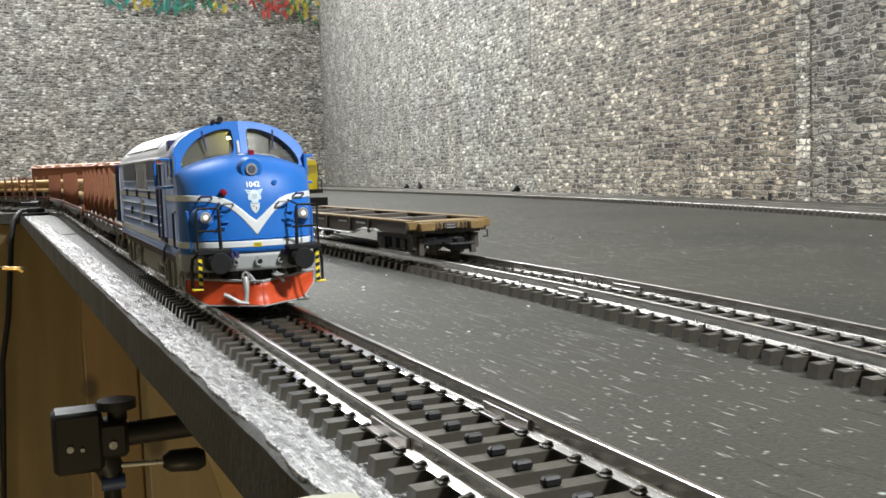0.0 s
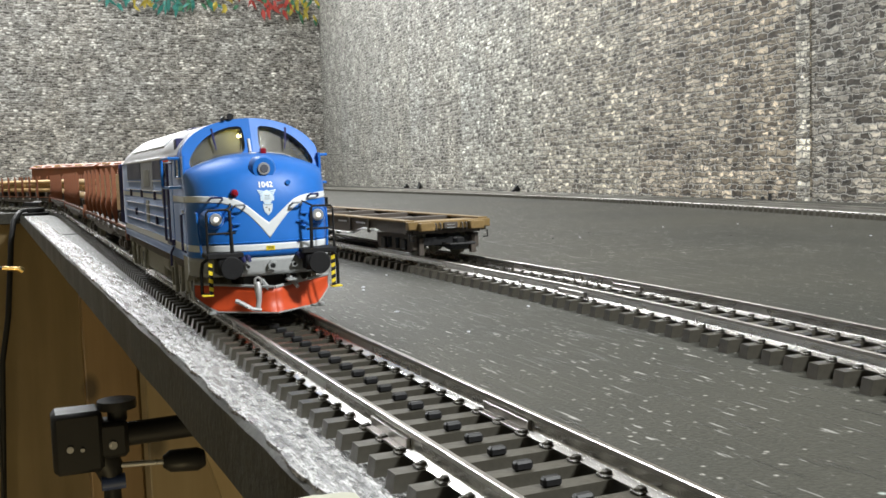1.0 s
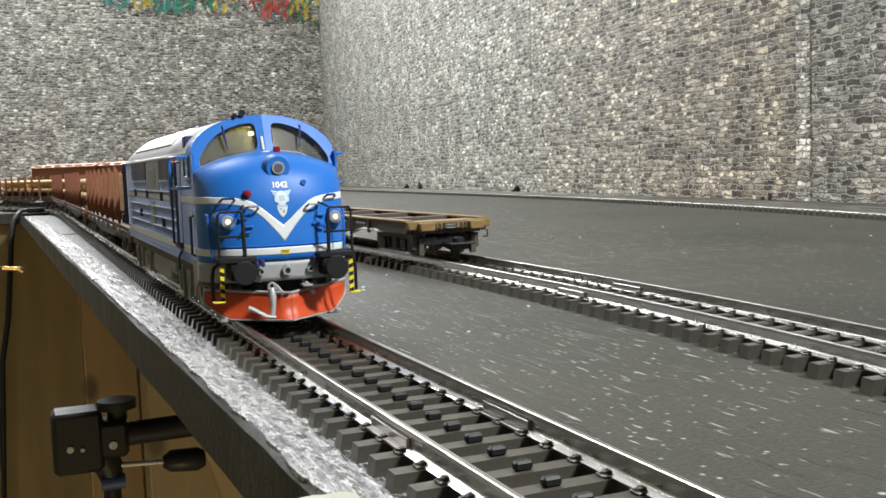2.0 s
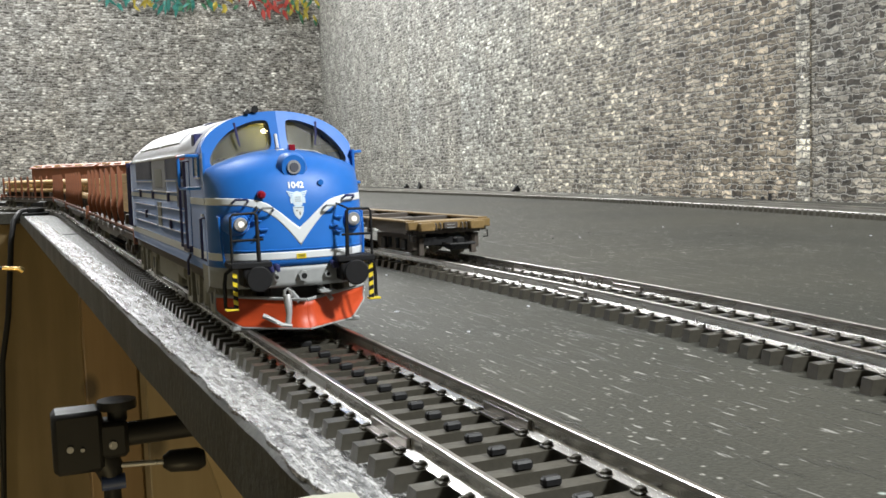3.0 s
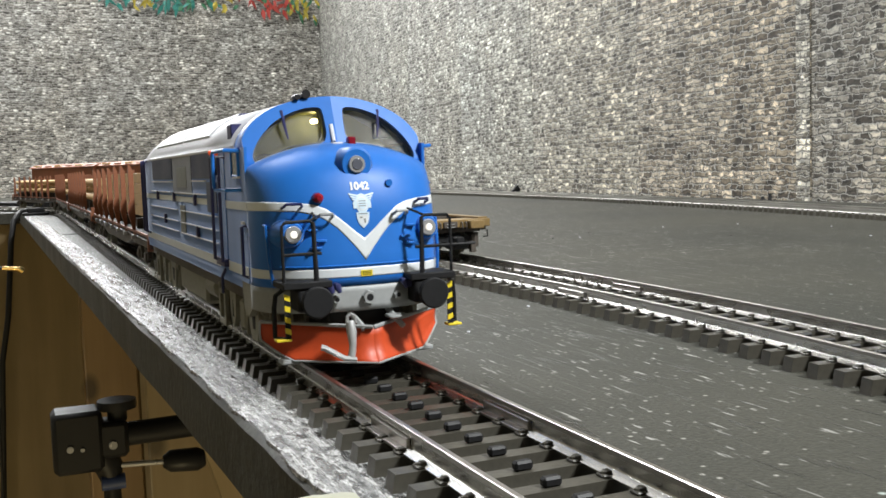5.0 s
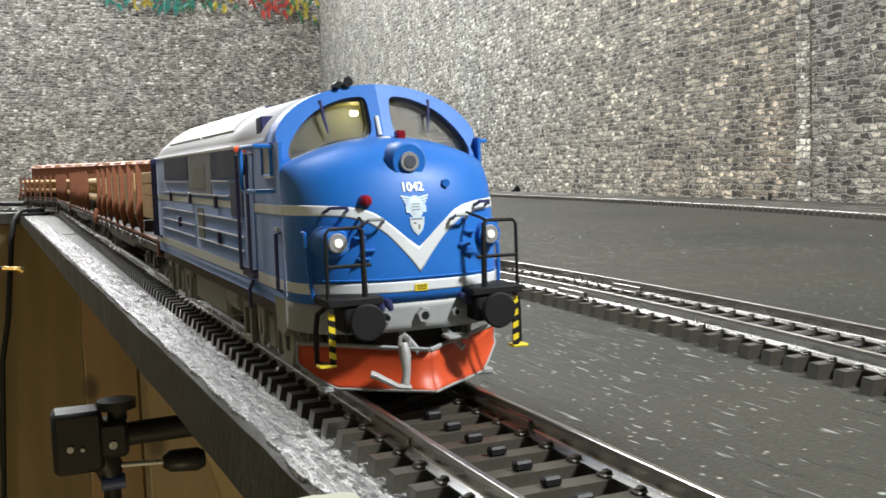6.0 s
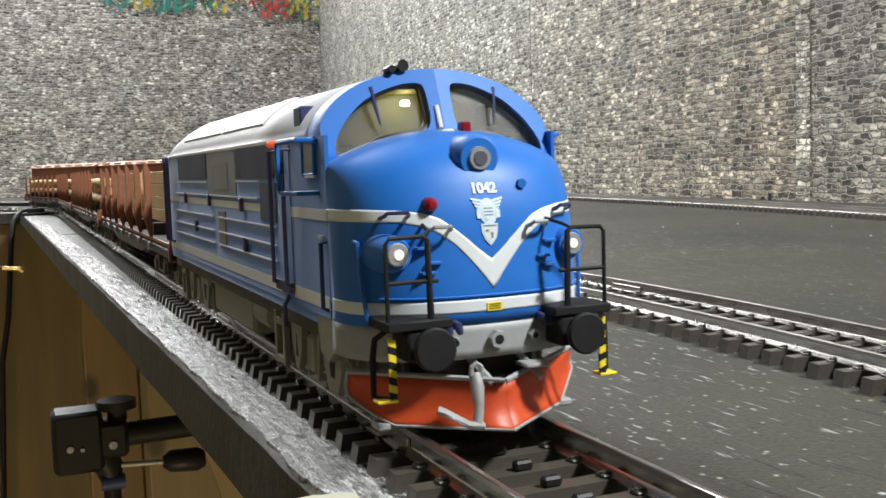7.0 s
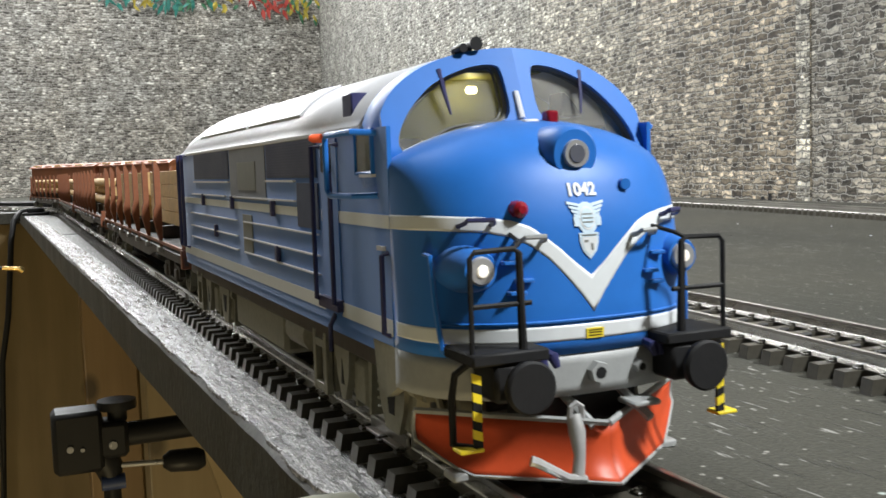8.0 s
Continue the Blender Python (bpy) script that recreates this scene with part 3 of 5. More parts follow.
def build_loco():
    loco = thing("diesel_locomotive", "blue model diesel locomotive with white chevron and red plough", "model locomotive")
    # nose
    nose = thin(part("nose", nose_shell(13.9, 99), BLUE, loco, "rounded bright blue nose"), 0.9)
    thin(part("buffer_beam", nose_shell(9.6, 13.88, -0.12, 40, 4), GREY, loco, "light grey buffer beam"), 1.2)
    # cab front with two window openings
    bm = BM()
    n, m = 40, 26
    vs = []
    for i in range(n + 1):
        t = -1 + 2 * i / n
        x = (HW - 0.4) * math.sin(math.pi / 2 * t)
        top = 36.4 + 9.6 * max(0.0, 1 - (abs(x) / HW) ** 2.05) ** 0.5
        vs.append([bm.verts.new((x, cab_y(x, z), z)) for z in (31 + (top - 31) * j / m for j in range(m + 1))])
    for a, b in zip(vs, vs[1:]):
        for j in range(m):
            bm.faces.new((a[j], b[j], b[j + 1], a[j + 1]))
    front = thin(part("cab_front", bm, BLUE, loco, smooth=True), 1.0)
    bm = BM()
    for s in (-1, 1):
        poly = [(s * x, z) for x, z in PANE]
        bm_prism(bm, poly, "y", 10, 40)
    cut = new("cutter", mesh_of("cutter", bm, BLUE))
    md = front.modifiers.new("openings", "BOOLEAN")
    md.operation, md.solver, md.object = "DIFFERENCE", "EXACT", cut
    # bake the openings so that the cutter can go
    cut.parent = loco
    bpy.context.view_layer.update()
    me = bpy.data.meshes.new_from_object(front.evaluated_get(bpy.context.evaluated_depsgraph_get()))
    front.modifiers.clear()
    me.set_sharp_from_angle(angle=radians(13))
    front.data = me
    bpy.data.objects.remove(cut)
    # brow that joins windscreen and roof
    bm = BM()
    rings = []
    for k, dy in ((0.965, -0.2), (0.985, 0.5), (1.0, 2.0), (1.0, 5.6)):
        rings.append([(x, (cab_y(x, z) + dy) if k < 1 or dy < 5 else 27.5, z) for x, z in arch(36, k, 31.0)])
    bm_loft(bm, rings, closed=False, caps=False)
    thin(part("brow", bm, BLUE, loco), 0.8)
    for s in (-1, 1):
        pane = part("windscreen", bm_loft(BM(), [[(s * x, cab_y(x, z) + 0.45, z) for x, z in PANE], [(s * x, cab_y(x, z) + 0.75, z) for x, z in PANE]]), GLASS, loco, "clear windscreen", smooth=False)
        pane.visible_shadow = False
        part("window_gasket", bm_tube(BM(), ring_path(grow(PANE, 0.05), s, 0.05), 0.38, 6), GASKET, pane, "dark rubber window seal")
        part("window_trim", bm_tube(BM(), ring_path(grow(PANE, -0.55), s, -0.25), 0.18, 6), GASKET, pane, "grey inner trim")
        part("wiper", bm_tube(BM(), [(s * 9.0, cab_y(9, 43.6) - 0.9, 43.9), (s * 8.7, cab_y(8, 41.2) - 0.6, 41.2), (s * 8.3, cab_y(8, 38.8) - 0.3, 38.8)], [0.32, 0.27, 0.13], 6), NAVY, pane, "dark wiper arm")
    part("pillar_bar", bm_tube(BM(), [(-0.7, cab_y(0, 41) - 0.8, 41.2), (-0.7, cab_y(0, 38) - 1.0, 38.2)], 0.4, 8), ROOF, loco, "white vertical bar")
    part("pillar_foot", bm_box(BM(), -1.6, 0.3, 16.2, 18.6, 37.3, 38.0, 0.2), ROOF, loco)
    bm = BM()
    bm_box(bm, 1.2, 2.6, 16.0, 17.6, 37.2, 38.9, 0.2)
    part("marker_lamp", bm, REDLENS, loco, "small dark red marker lamp")
    # cab inside
    cab = part("cab_floor", bm_box(BM(), -16, 16, 19.5, 44, 27, 28), CABDARK, loco, "grey cab floor", smooth=False)
    part("cab_back_wall", bm_prism(BM(), [(-16, 28), (16, 28), (16, 37), (13, 41), (8, 44), (-8, 44), (-13, 41), (-16, 37)], "y", 37, 38), CABWALL, loco, "olive cream cab back wall", smooth=False)
    part("cab_ceiling", bm_box(BM(), -6.5, 6.5, 27, 43, 44.0, 44.4), CABWALL, loco, smooth=False)
    part("control_desk", bm_box(BM(), -15, 15, 20.5, 24, 28, 34.0, 0.5), CABDARK, loco, "dark grey control desk")
    part("driver_seat", bm_box(BM(), -12, -8, 28, 33, 28, 36.5, 0.8), BLACK, loco, "black driver's seat")
    part("driver_seat", bm_box(BM(), 6, 10, 28, 33, 28, 36.5, 0.8), BLACK, loco, "black driver's seat")
    part("cab_lamp", bm_tube(BM(), [(-0.6, 33.5, 42.5), (-0.4, 33.5, 42.5), (0.6, 33.5, 42.5), (0.8, 33.5, 42.5)], [0.2, 0.45, 0.45, 0.2], 14), BULB, loco, "glowing warm cab lamp")
    # lamps on the nose
    ty = nose_y(0, 34.0)
    pod = part("top_lamp_housing", bm_tube(BM(), [(0, ty + 4, 34), (0, ty - 0.2, 34), (0, ty - 1.1, 34)], [3.1, 3.1, 2.5], 24), BLUE, loco)
    part("lamp_ring", bm_tube(BM(), [(0, ty - 0.6, 34), (0, ty - 1.5, 34)], [1.6, 1.4], 20), CHROME, pod, "chrome lamp ring")
    part("lamp_glass", bm_tube(BM(), [(0, ty - 1.3, 34), (0, ty - 1.62, 34)], [1.1, 0.9], 16), DARKGLASS, pod, "dark lamp glass")
    for s in (-1, 1):
        y = nose_y(11.9, 22.8)
        pod = part("headlight_housing", bm_tube(BM(), [(s * 12.3, y + 7, 22.6), (s * 12.0, y + 1.5, 22.8), (s * 11.9, y - 1.5, 22.8), (s * 11.9, y - 1.9, 22.8)], [3.2, 2.7, 1.95, 1.75], 20), BLUE, loco)
        part("lamp_ring", bm_tube(BM(), [(s * 11.9, y - 1.6, 22.8), (s * 11.9, y - 2.3, 22.8)], [1.6, 1.3], 18), CHROME, pod, "chrome lamp ring")
        part("lamp_glass", bm_tube(BM(), [(s * 11.9, y - 2.1, 22.8), (s * 11.9, y - 2.45, 22.8)], [0.8, 0.55], 16), LAMP, pod, "lit headlight")
    part("marker_lamp", bm_tube(BM(), [(-7.3, nose_y(7.3, 28.6) + 0.5, 28.6), (-7.3, nose_y(7.3, 28.6) - 0.7, 28.6), (-7.3, nose_y(7.3, 28.6) - 1.1, 28.6)], [0.95, 0.85, 0.4], 10), REDLENS, loco, "dark red marker lamp")
    part("marker_lamp", bm_tube(BM(), [(5.3, nose_y(5.3, 30.7) + 0.5, 30.7), (5.3, nose_y(5.3, 30.7) - 0.6, 30.7)], [0.6, 0.6], 10), BLUE, loco, "small blue fitting")
    # painted bands: chevron and lower stripe
    rows = []
    xs = (0, 1.12, 1.6, 2.85, 3.3, 4.5, 5.4, 6.15, 7.9, 10.5, 14.9, 16.7)
    up = (21.7, 22.6, 22.95, 24.1, 24.5, 25.5, 26.2, 26.8, 27.5, 27.95, 28.2, 28.2)
    dn = (18.0, 19.6, 20.2, 21.7, 22.2, 23.5, 24.2, 24.8, 25.8, 26.45, 26.7, 26.7)
    for i in range(81):
        x = 16.69 * math.sin(math.pi / 2 * (i / 40 - 1))
        rows.append((x, float(np.interp(abs(x), xs, dn)), float(np.interp(abs(x), xs, up))))
    thin(part("chevron_stripe", ribbon(rows), WHITE, loco, "white chevron stripe"), 0.04)
    thin(part("lower_stripe", ribbon([(16.69 * math.sin(math.pi / 2 * (i / 40 - 1)), 15.3, 16.85) for i in range(81)]), WHITE, loco, "white stripe"), 0.04)
    part("rain_ledge", bm_tube(BM(), [(x, nose_y(x, 17.3, 0.05), 17.3) for x in (-15 + 30 * i / 30 for i in range(31))], 0.17, 6), BLUE, loco)
    number_part("number", "1042", 1.75, loco, WHITE, -0.15, 30.3)
    # winged emblem and shield, pale plates on the skin
    def badge(name, poly, z, mat, parent, lift, label=""):
        bm = BM()
        bm_loft(bm, [[(x, nose_y(x, z + q) - lift, z + q) for x, q in poly], [(x, nose_y(x, z + q) - lift + 0.12, z + q) for x, q in poly]])
        return part(name, bm, mat, parent, label, smooth=False)
    disc = [(1.2 * math.cos(k * math.pi / 9), 1.65 * math.sin(k * math.pi / 9) - 0.35) for k in range(18)]
    em = badge("emblem", disc, 27.8, PALEBLUE, loco, 0.12, "pale blue-grey winged badge")
    for s in (-1, 1):
        for k in range(4):
            z0 = 1.5 - 0.42 * k
            badge("wing_bar", [(s * 0.7, z0 - 0.4), (s * (2.15 - 0.22 * k), z0 - 0.1), (s * (2.15 - 0.22 * k), z0 - 0.36), (s * 0.7, z0 - 0.7)][::s], 27.8, PALEBLUE, em, 0.14)
        badge("wing_bar", [(s * 1.0, -0.2), (s * 1.6, -0.2), (s * 1.55, -1.15), (s * 1.0, -1.15)][::s], 27.8, PALEBLUE, em, 0.14)
    badge("badge_ring", [(0.74 * x, 0.74 * (q + 0.35) - 0.35) for x, q in disc], 27.8, WHITE, em, 0.15)
    badge("badge_disc", [(0.6 * x, 0.6 * (q + 0.35) - 0.35) for x, q in disc], 27.8, PALEBLUE, em, 0.18)
    for q in (-0.75, -0.35, 0.05):
        badge("badge_bar", [(-0.6, q - 0.07), (0.6, q - 0.07), (0.6, q + 0.07), (-0.6, q + 0.07)], 27.8, BADGE, em, 0.2)
    sh = badge("shield", [(-1.12, 1.15), (0, 1.3), (1.12, 1.15), (1.08, 0.2), (0.76, -0.7), (0, -1.5), (-0.76, -0.7), (-1.08, 0.2)], 24.8, PALEBLUE, loco, 0.12, "small pale shield")
    badge("shield_field", [(-0.88, 0.75), (0.88, 0.75), (0.84, 0.1), (0.58, -0.6), (0, -1.15), (-0.58, -0.6), (-0.84, 0.1)], 24.8, WHITE, sh, 0.15)
    badge("badge_bar", [(-0.6, 0.2), (-0.15, 0.2), (-0.15, 0.45), (-0.6, 0.45)], 24.8, BADGE, sh, 0.18)
    badge("badge_bar", [(0.1, -0.6), (0.4, -0.6), (0.4, 0.1), (0.1, 0.1)], 24.8, BADGE, sh, 0.18)
    badge("badge_bar", [(-0.85, 0.88), (0.85, 0.88), (0.85, 1.0), (-0.85, 1.0)], 24.8, BADGE, sh, 0.18)
    plate = part("warning_plate", bm_box(BM(), -1.0, 1.0, nose_y(0, 16) - 0.16, nose_y(0, 16), 15.35, 16.35), YELLOW, loco, "tiny yellow plate", smooth=False)
    for q in (15.62, 15.9, 16.15):
        part("plate_bar", bm_box(BM(), -0.75, 0.75, nose_y(0, 16) - 0.2, nose_y(0, 16) - 0.12, q - 0.05, q + 0.05), BLACK, plate, smooth=False)
    # grab irons on the nose
    for s in (-1, 1):
        for x0, x1, z in ((10.3, 12.5, 27.4), (5.6, 7.6, 25.6)):
            a, b = nose_y(x0, z), nose_y(x1, z)
            part("grab_iron", bm_tube(BM(), [(s * (x0 - 0.3), a + 0.3, z - 0.3), (s * (x0 - 0.2), a - 1.1, z), (s * x0, a - 1.6, z + 0.35), (s * x1, b - 1.6, z + 0.35), (s * (x1 + 0.2), b - 1.1, z), (s * (x1 + 0.3), b + 0.3, z - 0.3)], 0.26, 6), NAVY if x0 > 8 else GREY, loco)
        part("grab_iron", bm_tube(BM(), [(s * 15.3, nose_y(15.3, 24.3) + 0.3, 24.3), (s * 15.3, nose_y(15.3, 24) - 1.1, 24.2), (s * 15.2, nose_y(15.2, 18) - 1.1, 19), (s * 14.8, nose_y(14.8, 14.6) - 0.9, 14.8), (s * 14.4, nose_y(14.4, 14.4) + 0.2, 14.4)], 0.28, 6), BLUE, loco)
        for z, x in ((21.6, 7.4), (20.4, 8.2), (23.4, 8.6)):
            part("step_bracket", bm_box(BM(), s * x - 0.9, s * x + 0.9, nose_y(x, z) - 0.7, nose_y(x, z) + 0.3, z - 0.2, z + 0.2, 0.08), BLUE, loco)
    # front platform, rails, buffers and steps on both sides
    for s in (-1, 1):
        part("platform", bm_box(BM(), min(s * 6.8, s * 15.0), max(s * 6.8, s * 15.0), 2.4, 9.5, 14.2, 15.4, 0.2), SOOT, loco, "matt black step platform")
        part("buffer_housing", bm_box(BM(), min(s * 7.6, s * 12.6), max(s * 7.6, s * 12.6), 2.6, 8.0, 10.4, 14.2, 0.4), SOOT, loco)
        buf = part("buffer", bm_tube(BM(), [(s * 10.03, 6, 12.2), (s * 10.03, 1.0, 12.2), (s * 10.03, 0.95, 12.2), (s * 10.03, 0.25, 12.2), (s * 10.03, 0, 12.2)], [1.2, 1.2, 2.5, 2.6, 2.35], 28), SOOT, loco, "round matt black buffer")
        part("handrail", bm_tube(BM(), [(s * 14.6, 3.4, 15), (s * 14.6, 3.4, 24.4), (s * 14.1, 3.4, 25.0), (s * 10.0, 3.4, 25.1), (s * 9.4, 3.4, 24.7), (s * 9.2, 3.4, 15)], [0.27, 0.27, 0.27, 0.27, 0.36, 0.46], 8), SOOT, loco, "black wire handrail")
        part("handrail", bm_tube(BM(), [(s * 14.6, 3.4, 19.8), (s * 8.2, 3.4, 19.8)], 0.28, 6), SOOT, loco)
        part("handrail", bm_tube(BM(), [(s * 10.0, 3.4, 25.0), (s * 9.0, 4.0, 25.6), (s * 8.4, nose_y(8.4, 26), 26.2)], 0.22, 6), SOOT, loco)
        step = part("step_frame", bm_tube(BM(), [(s * 14.0, 4.5, 14.6), (s * 15.6, 5.4, 13.2), (s * 15.9, 5.6, 11), (s * 15.9, 5.6, 6.4), (s * 14.2, 4.0, 6.1)], 0.4, 6), SOOT, loco, "black step bracket")
        for k in range(8):
            part("warning_stripe", bm_prism(BM(), [(s * 13.75, 13.2 - k * 0.9), (s * 14.65, 13.55 - k * 0.9), (s * 14.65, 12.65 - k * 0.9), (s * 13.75, 12.3 - k * 0.9)], "y", 3.4, 3.75), YELLOW if k % 2 == 0 else SOOT, step, "yellow stripe" if k % 2 == 0 else "black stripe", smooth=False)
        part("step_tread", bm_box(BM(), min(s * 13.7, s * 16.2), max(s * 13.7, s * 16.2), 3.2, 5.2, 5.9, 6.3, 0.1), YELLOW, step, "yellow step tread")
    # fittings of the buffer beam
    for x, r in ((0.2, 1.25), (5.4, 0.8), (-5.4, 0.8)):
        y = nose_y(x, 12)
        sock = part("beam_socket", bm_tube(BM(), [(x, y + 0.5, 11.8), (x, y - 0.8, 11.8)], [r, r * 0.9], 6), GREY, loco)
        part("socket_hole", bm_tube(BM(), [(x, y - 0.4, 11.8), (x, y - 0.84, 11.8)], r * 0.5, 8), BLACK, sock)
    for x in (-6.6, -5.4, 6.4, 7.2):
        part("air_cock", bm_tube(BM(), [(x, nose_y(x, 13.8) + 0.3, 14.2), (x, nose_y(x, 13.8) - 1.4, 14.0), (x + 0.3, nose_y(x, 13.8) - 1.5, 13.0)], [0.5, 0.6, 0.35], 8), NAVY, loco)
    part("coupler_frame", bm_box(BM(), -6.5, 6.5, 7.5, 13, 6.0, 10.2, 0.4), BLACK, loco, "black coupler pocket")
    for x in (-2.6, 4.2):
        part("plough_strut", bm_tube(BM(), [(x, 7.5, 9.3), (x + 1.4, 3.8, 6.6)], 0.5, 6), GREY, loco)
    part("hook_step", bm_box(BM(), 3.2, 6.6, 3.2, 6.4, 8.0, 8.6, 0.2), GREY, loco)
    hose = part("coupling_screw", bm_tube(BM(), [(-3.9, 3.2, 8.3), (-3.9, 2.6, 6.6), (-3.9, 2.2, 4.4), (-4.3, 1.9, 2.6)], [0.75, 0.85, 0.6, 0.65], 10), STEEL, loco, "grey screw coupling")
    part("coupling_link", bm_tube(BM(), [(-4.6, 2.8, 8.2), (-4.5, 2.7, 9.2), (-3.9, 2.7, 9.6), (-3.3, 2.7, 9.2), (-3.2, 2.8, 8.0)], 0.3, 6), STEEL, hose)
    part("coupling_link", bm_tube(BM(), [(-9.2, 2.4, 4.6), (-8.6, 2.2, 4.4), (-5.6, 1.6, 2.6), (-3.6, 1.6, 2.2)], [0.55, 0.5, 0.45, 0.4], 8), STEEL, hose)
    # plough: two flat swept wings that meet in a keel, curled forwards at the foot
    curl = ((0.0, -1.5), (0.1, -0.95), (0.2, -0.45), (0.32, 0.0), (0.5, 0.35), (0.75, 0.5), (1.0, 0.45))
    for s in (-1, 1):
        rings = []
        for q in (0, 0.15, 0.3, 0.45, 0.6, 0.72, 0.8, 0.88, 0.95, 1.0):
            top = 6.9 + 0.8 * q
            bot = 1.3 + 3.4 * max(0.0, (q - 0.72) / 0.28) ** 1.3
            yb = 2.4 + 12.2 * q
            rings.append([(s * 16.2 * q, yb + d * (1 - 0.5 * q) + 0.9 * (1 - w) * max(0.0, q - 0.72) / 0.28, bot + (top - bot) * w) for w, d in curl])
        bm = BM()
        bm_loft(bm, rings, closed=False, caps=False)
        wing = thin(part("plough_wing", bm, REDPLOUGH, loco, "red snow plough blade"), -0.5)
        part("plough_edge", bm_tube(BM(), [Vector(r[-1]) + Vector((0, 0.1, 0.1)) for r in rings], 0.36, 6), GREY, wing, "light grey rim")
        part("plough_edge", bm_tube(BM(), [Vector(r[0]) + Vector((0, 0.1, 0)) for r in rings], 0.2, 6), GREY, wing, "light grey rim")
        part("plough_edge", bm_tube(BM(), [Vector(q) + Vector((0, 0.1, 0)) for q in rings[-1]], 0.25, 6), GREY, wing, "light grey rim")
        part("plough_shoe", bm_box(BM(), min(s * 10.4, s * 13.8), max(s * 10.4, s * 13.8), 10.6, 13.4, 0.7, 1.6, 0.2), GREY, wing, "light grey shoe")
    # body sides, roof and end
    END = 160.0
    for s in (-1, 1):
        side = part("body_side", bm_box(BM(), min(s * 16.2, s * HW), max(s * 16.2, s * HW), 19.0, END, 13.9, 37.6, 0.0), BLUE, loco, "blue body side", smooth=False)
        o = s * HW

        def slab(name, y0, y1, z0, z1, mat, proud=0.12, label=""):
            return part(name, bm_box(BM(), min(o - s * 0.2, o + s * proud), max(o - s * 0.2, o + s * proud), y0, y1, z0, z1), mat, side, label, smooth=False)
        slab("side_stripe", 19.05, 44.5, 26.65, 28.1, WHITE, 0.08, "pale stripe")
        slab("side_stripe", 56, END, 26.8, 28.1, WHITE, 0.08, "pale stripe")
        slab("lower_side_stripe", 19.05, END, 15.0, 16.8, WHITE, 0.08, "pale stripe")
        slab("side_grille", 46, 74, 32.2, 37.4, SLATE, 0.16, "dark louvred side grille")
        slab("side_grille", 104, 142, 32.1, 37.4, SLATE, 0.16, "dark louvred side grille")
        for k in range(12):
            z = 32.6 + k * 0.4
            slab("louvre", 46.5, 73.5, z, z + 0.18, NAVY, 0.26)
            slab("louvre", 104.5, 141.5, z, z + 0.18, NAVY, 0.26)
        slab("side_panel", 75, 103, 28.6, 37.4, PANEL, 0.12, "grey-blue panel with a faded badge")
        slab("side_badge", 82, 96, 30.2, 35.0, BADGE, 0.2, "faded badge shape")
        slab("side_badge", 86, 93, 19.2, 26.0, BADGE, 0.2, "faded badge shape")
        slab("side_door", 45.5, 56, 25.4, 31.5, SLATE, 0.2, "dark panel")
        slab("side_rib", 57, 103, 28.8, 29.05, ROOF, 0.4, "thin bright rib")
        slab("side_rib", 108, 145, 28.8, 29.05, ROOF, 0.4, "thin bright rib")
        for z in (19.3, 21.8, 24.6):
            slab("side_rib", 46, 92, z, z + 0.22, ROOF, 0.42, "thin bright rib")
            slab("side_rib", 98, 148, z, z + 0.22, ROOF, 0.42, "thin bright rib")
        slab("side_rib", 57, 74, 31.6, 31.9, ROOF, 0.4, "thin bright rib")
        slab("side_rib", 104, 142, 31.4, 31.7, ROOF, 0.4, "thin bright rib")
        for y, z in ((70, 27.6), (101, 27.9), (131, 27.9), (118, 22.0), (68, 20.8)):
            part("hinge", bm_box(BM(), min(o, o + s * 0.7), max(o, o + s * 0.7), y - 0.7, y + 0.7, z - 1.2, z + 1.2, 0.15), NAVY, side)
        # cab side window and its frame
        win = slab("cab_window", 23.3, 28.6, 32.8, 37.2, CABDARK, 0.1, "cab side window")
        part("window_frame", bm_tube(BM(), [(o + s * 0.2, y, z) for y, z in ((23.1, 32.6), (28.8, 32.6), (28.8, 37.4), (23.1, 37.4), (23.1, 32.6))], 0.3, 6), BLUE, win)
        pane = part("window_pane", bm_box(BM(), min(o, o + s * 0.25), max(o, o + s * 0.25), 23.3, 28.6, 32.8, 37.2), GLASS, win, smooth=False)
        slab("window_sill", 22.8, 27.2, 32.2, 32.55, ROOF, 0.5)
        # cab handrails, mirror and lamp
        part("mirror_rail", bm_tube(BM(), [(o, 22.2, 37.0), (o + s * 2.6, 22.8, 37.2), (o + s * 3.2, 30.5, 37.1), (o + s * 3.2, 31, 36.7), (o + s * 3.2, 31, 30.8), (o + s * 3.0, 30.4, 30.2), (o + s * 2.4, 23.5, 30.2), (o, 22.2, 30.2)], 0.35, 8), BLUE, side)
        for y in (36.6, 44.3):
            part("door_handrail", bm_tube(BM(), [(o, y, 36.2), (o + s * 1.2, y, 36.2), (o + s * 1.2, y, 16.6), (o, y, 16.2)], 0.32, 8), NAVY, side)
            part("door_handrail", bm_tube(BM(), [(o, END - 8 + (y - 36) * 0.7, 37.6), (o + s * 1.2, END - 8 + (y - 36) * 0.7, 37.6), (o + s * 1.2, END - 8 + (y - 36) * 0.7, 17), (o, END - 8 + (y - 36) * 0.7, 16.6)], 0.4, 8), NAVY, side)
        slab("cab_door", 36.9, 44.0, 15.0, 37.0, BLUE, 0.14, "blue cab door")
        slab("kick_step", 36.4, 44.6, 15.6, 17.0, NAVY, 0.9)
        part("entry_step", bm_tube(BM(), [(o, 40, 15), (o + s * 0.8, 40, 13.5), (o + s * 0.8, 40, 10.2)], 0.3, 6), NAVY, side)
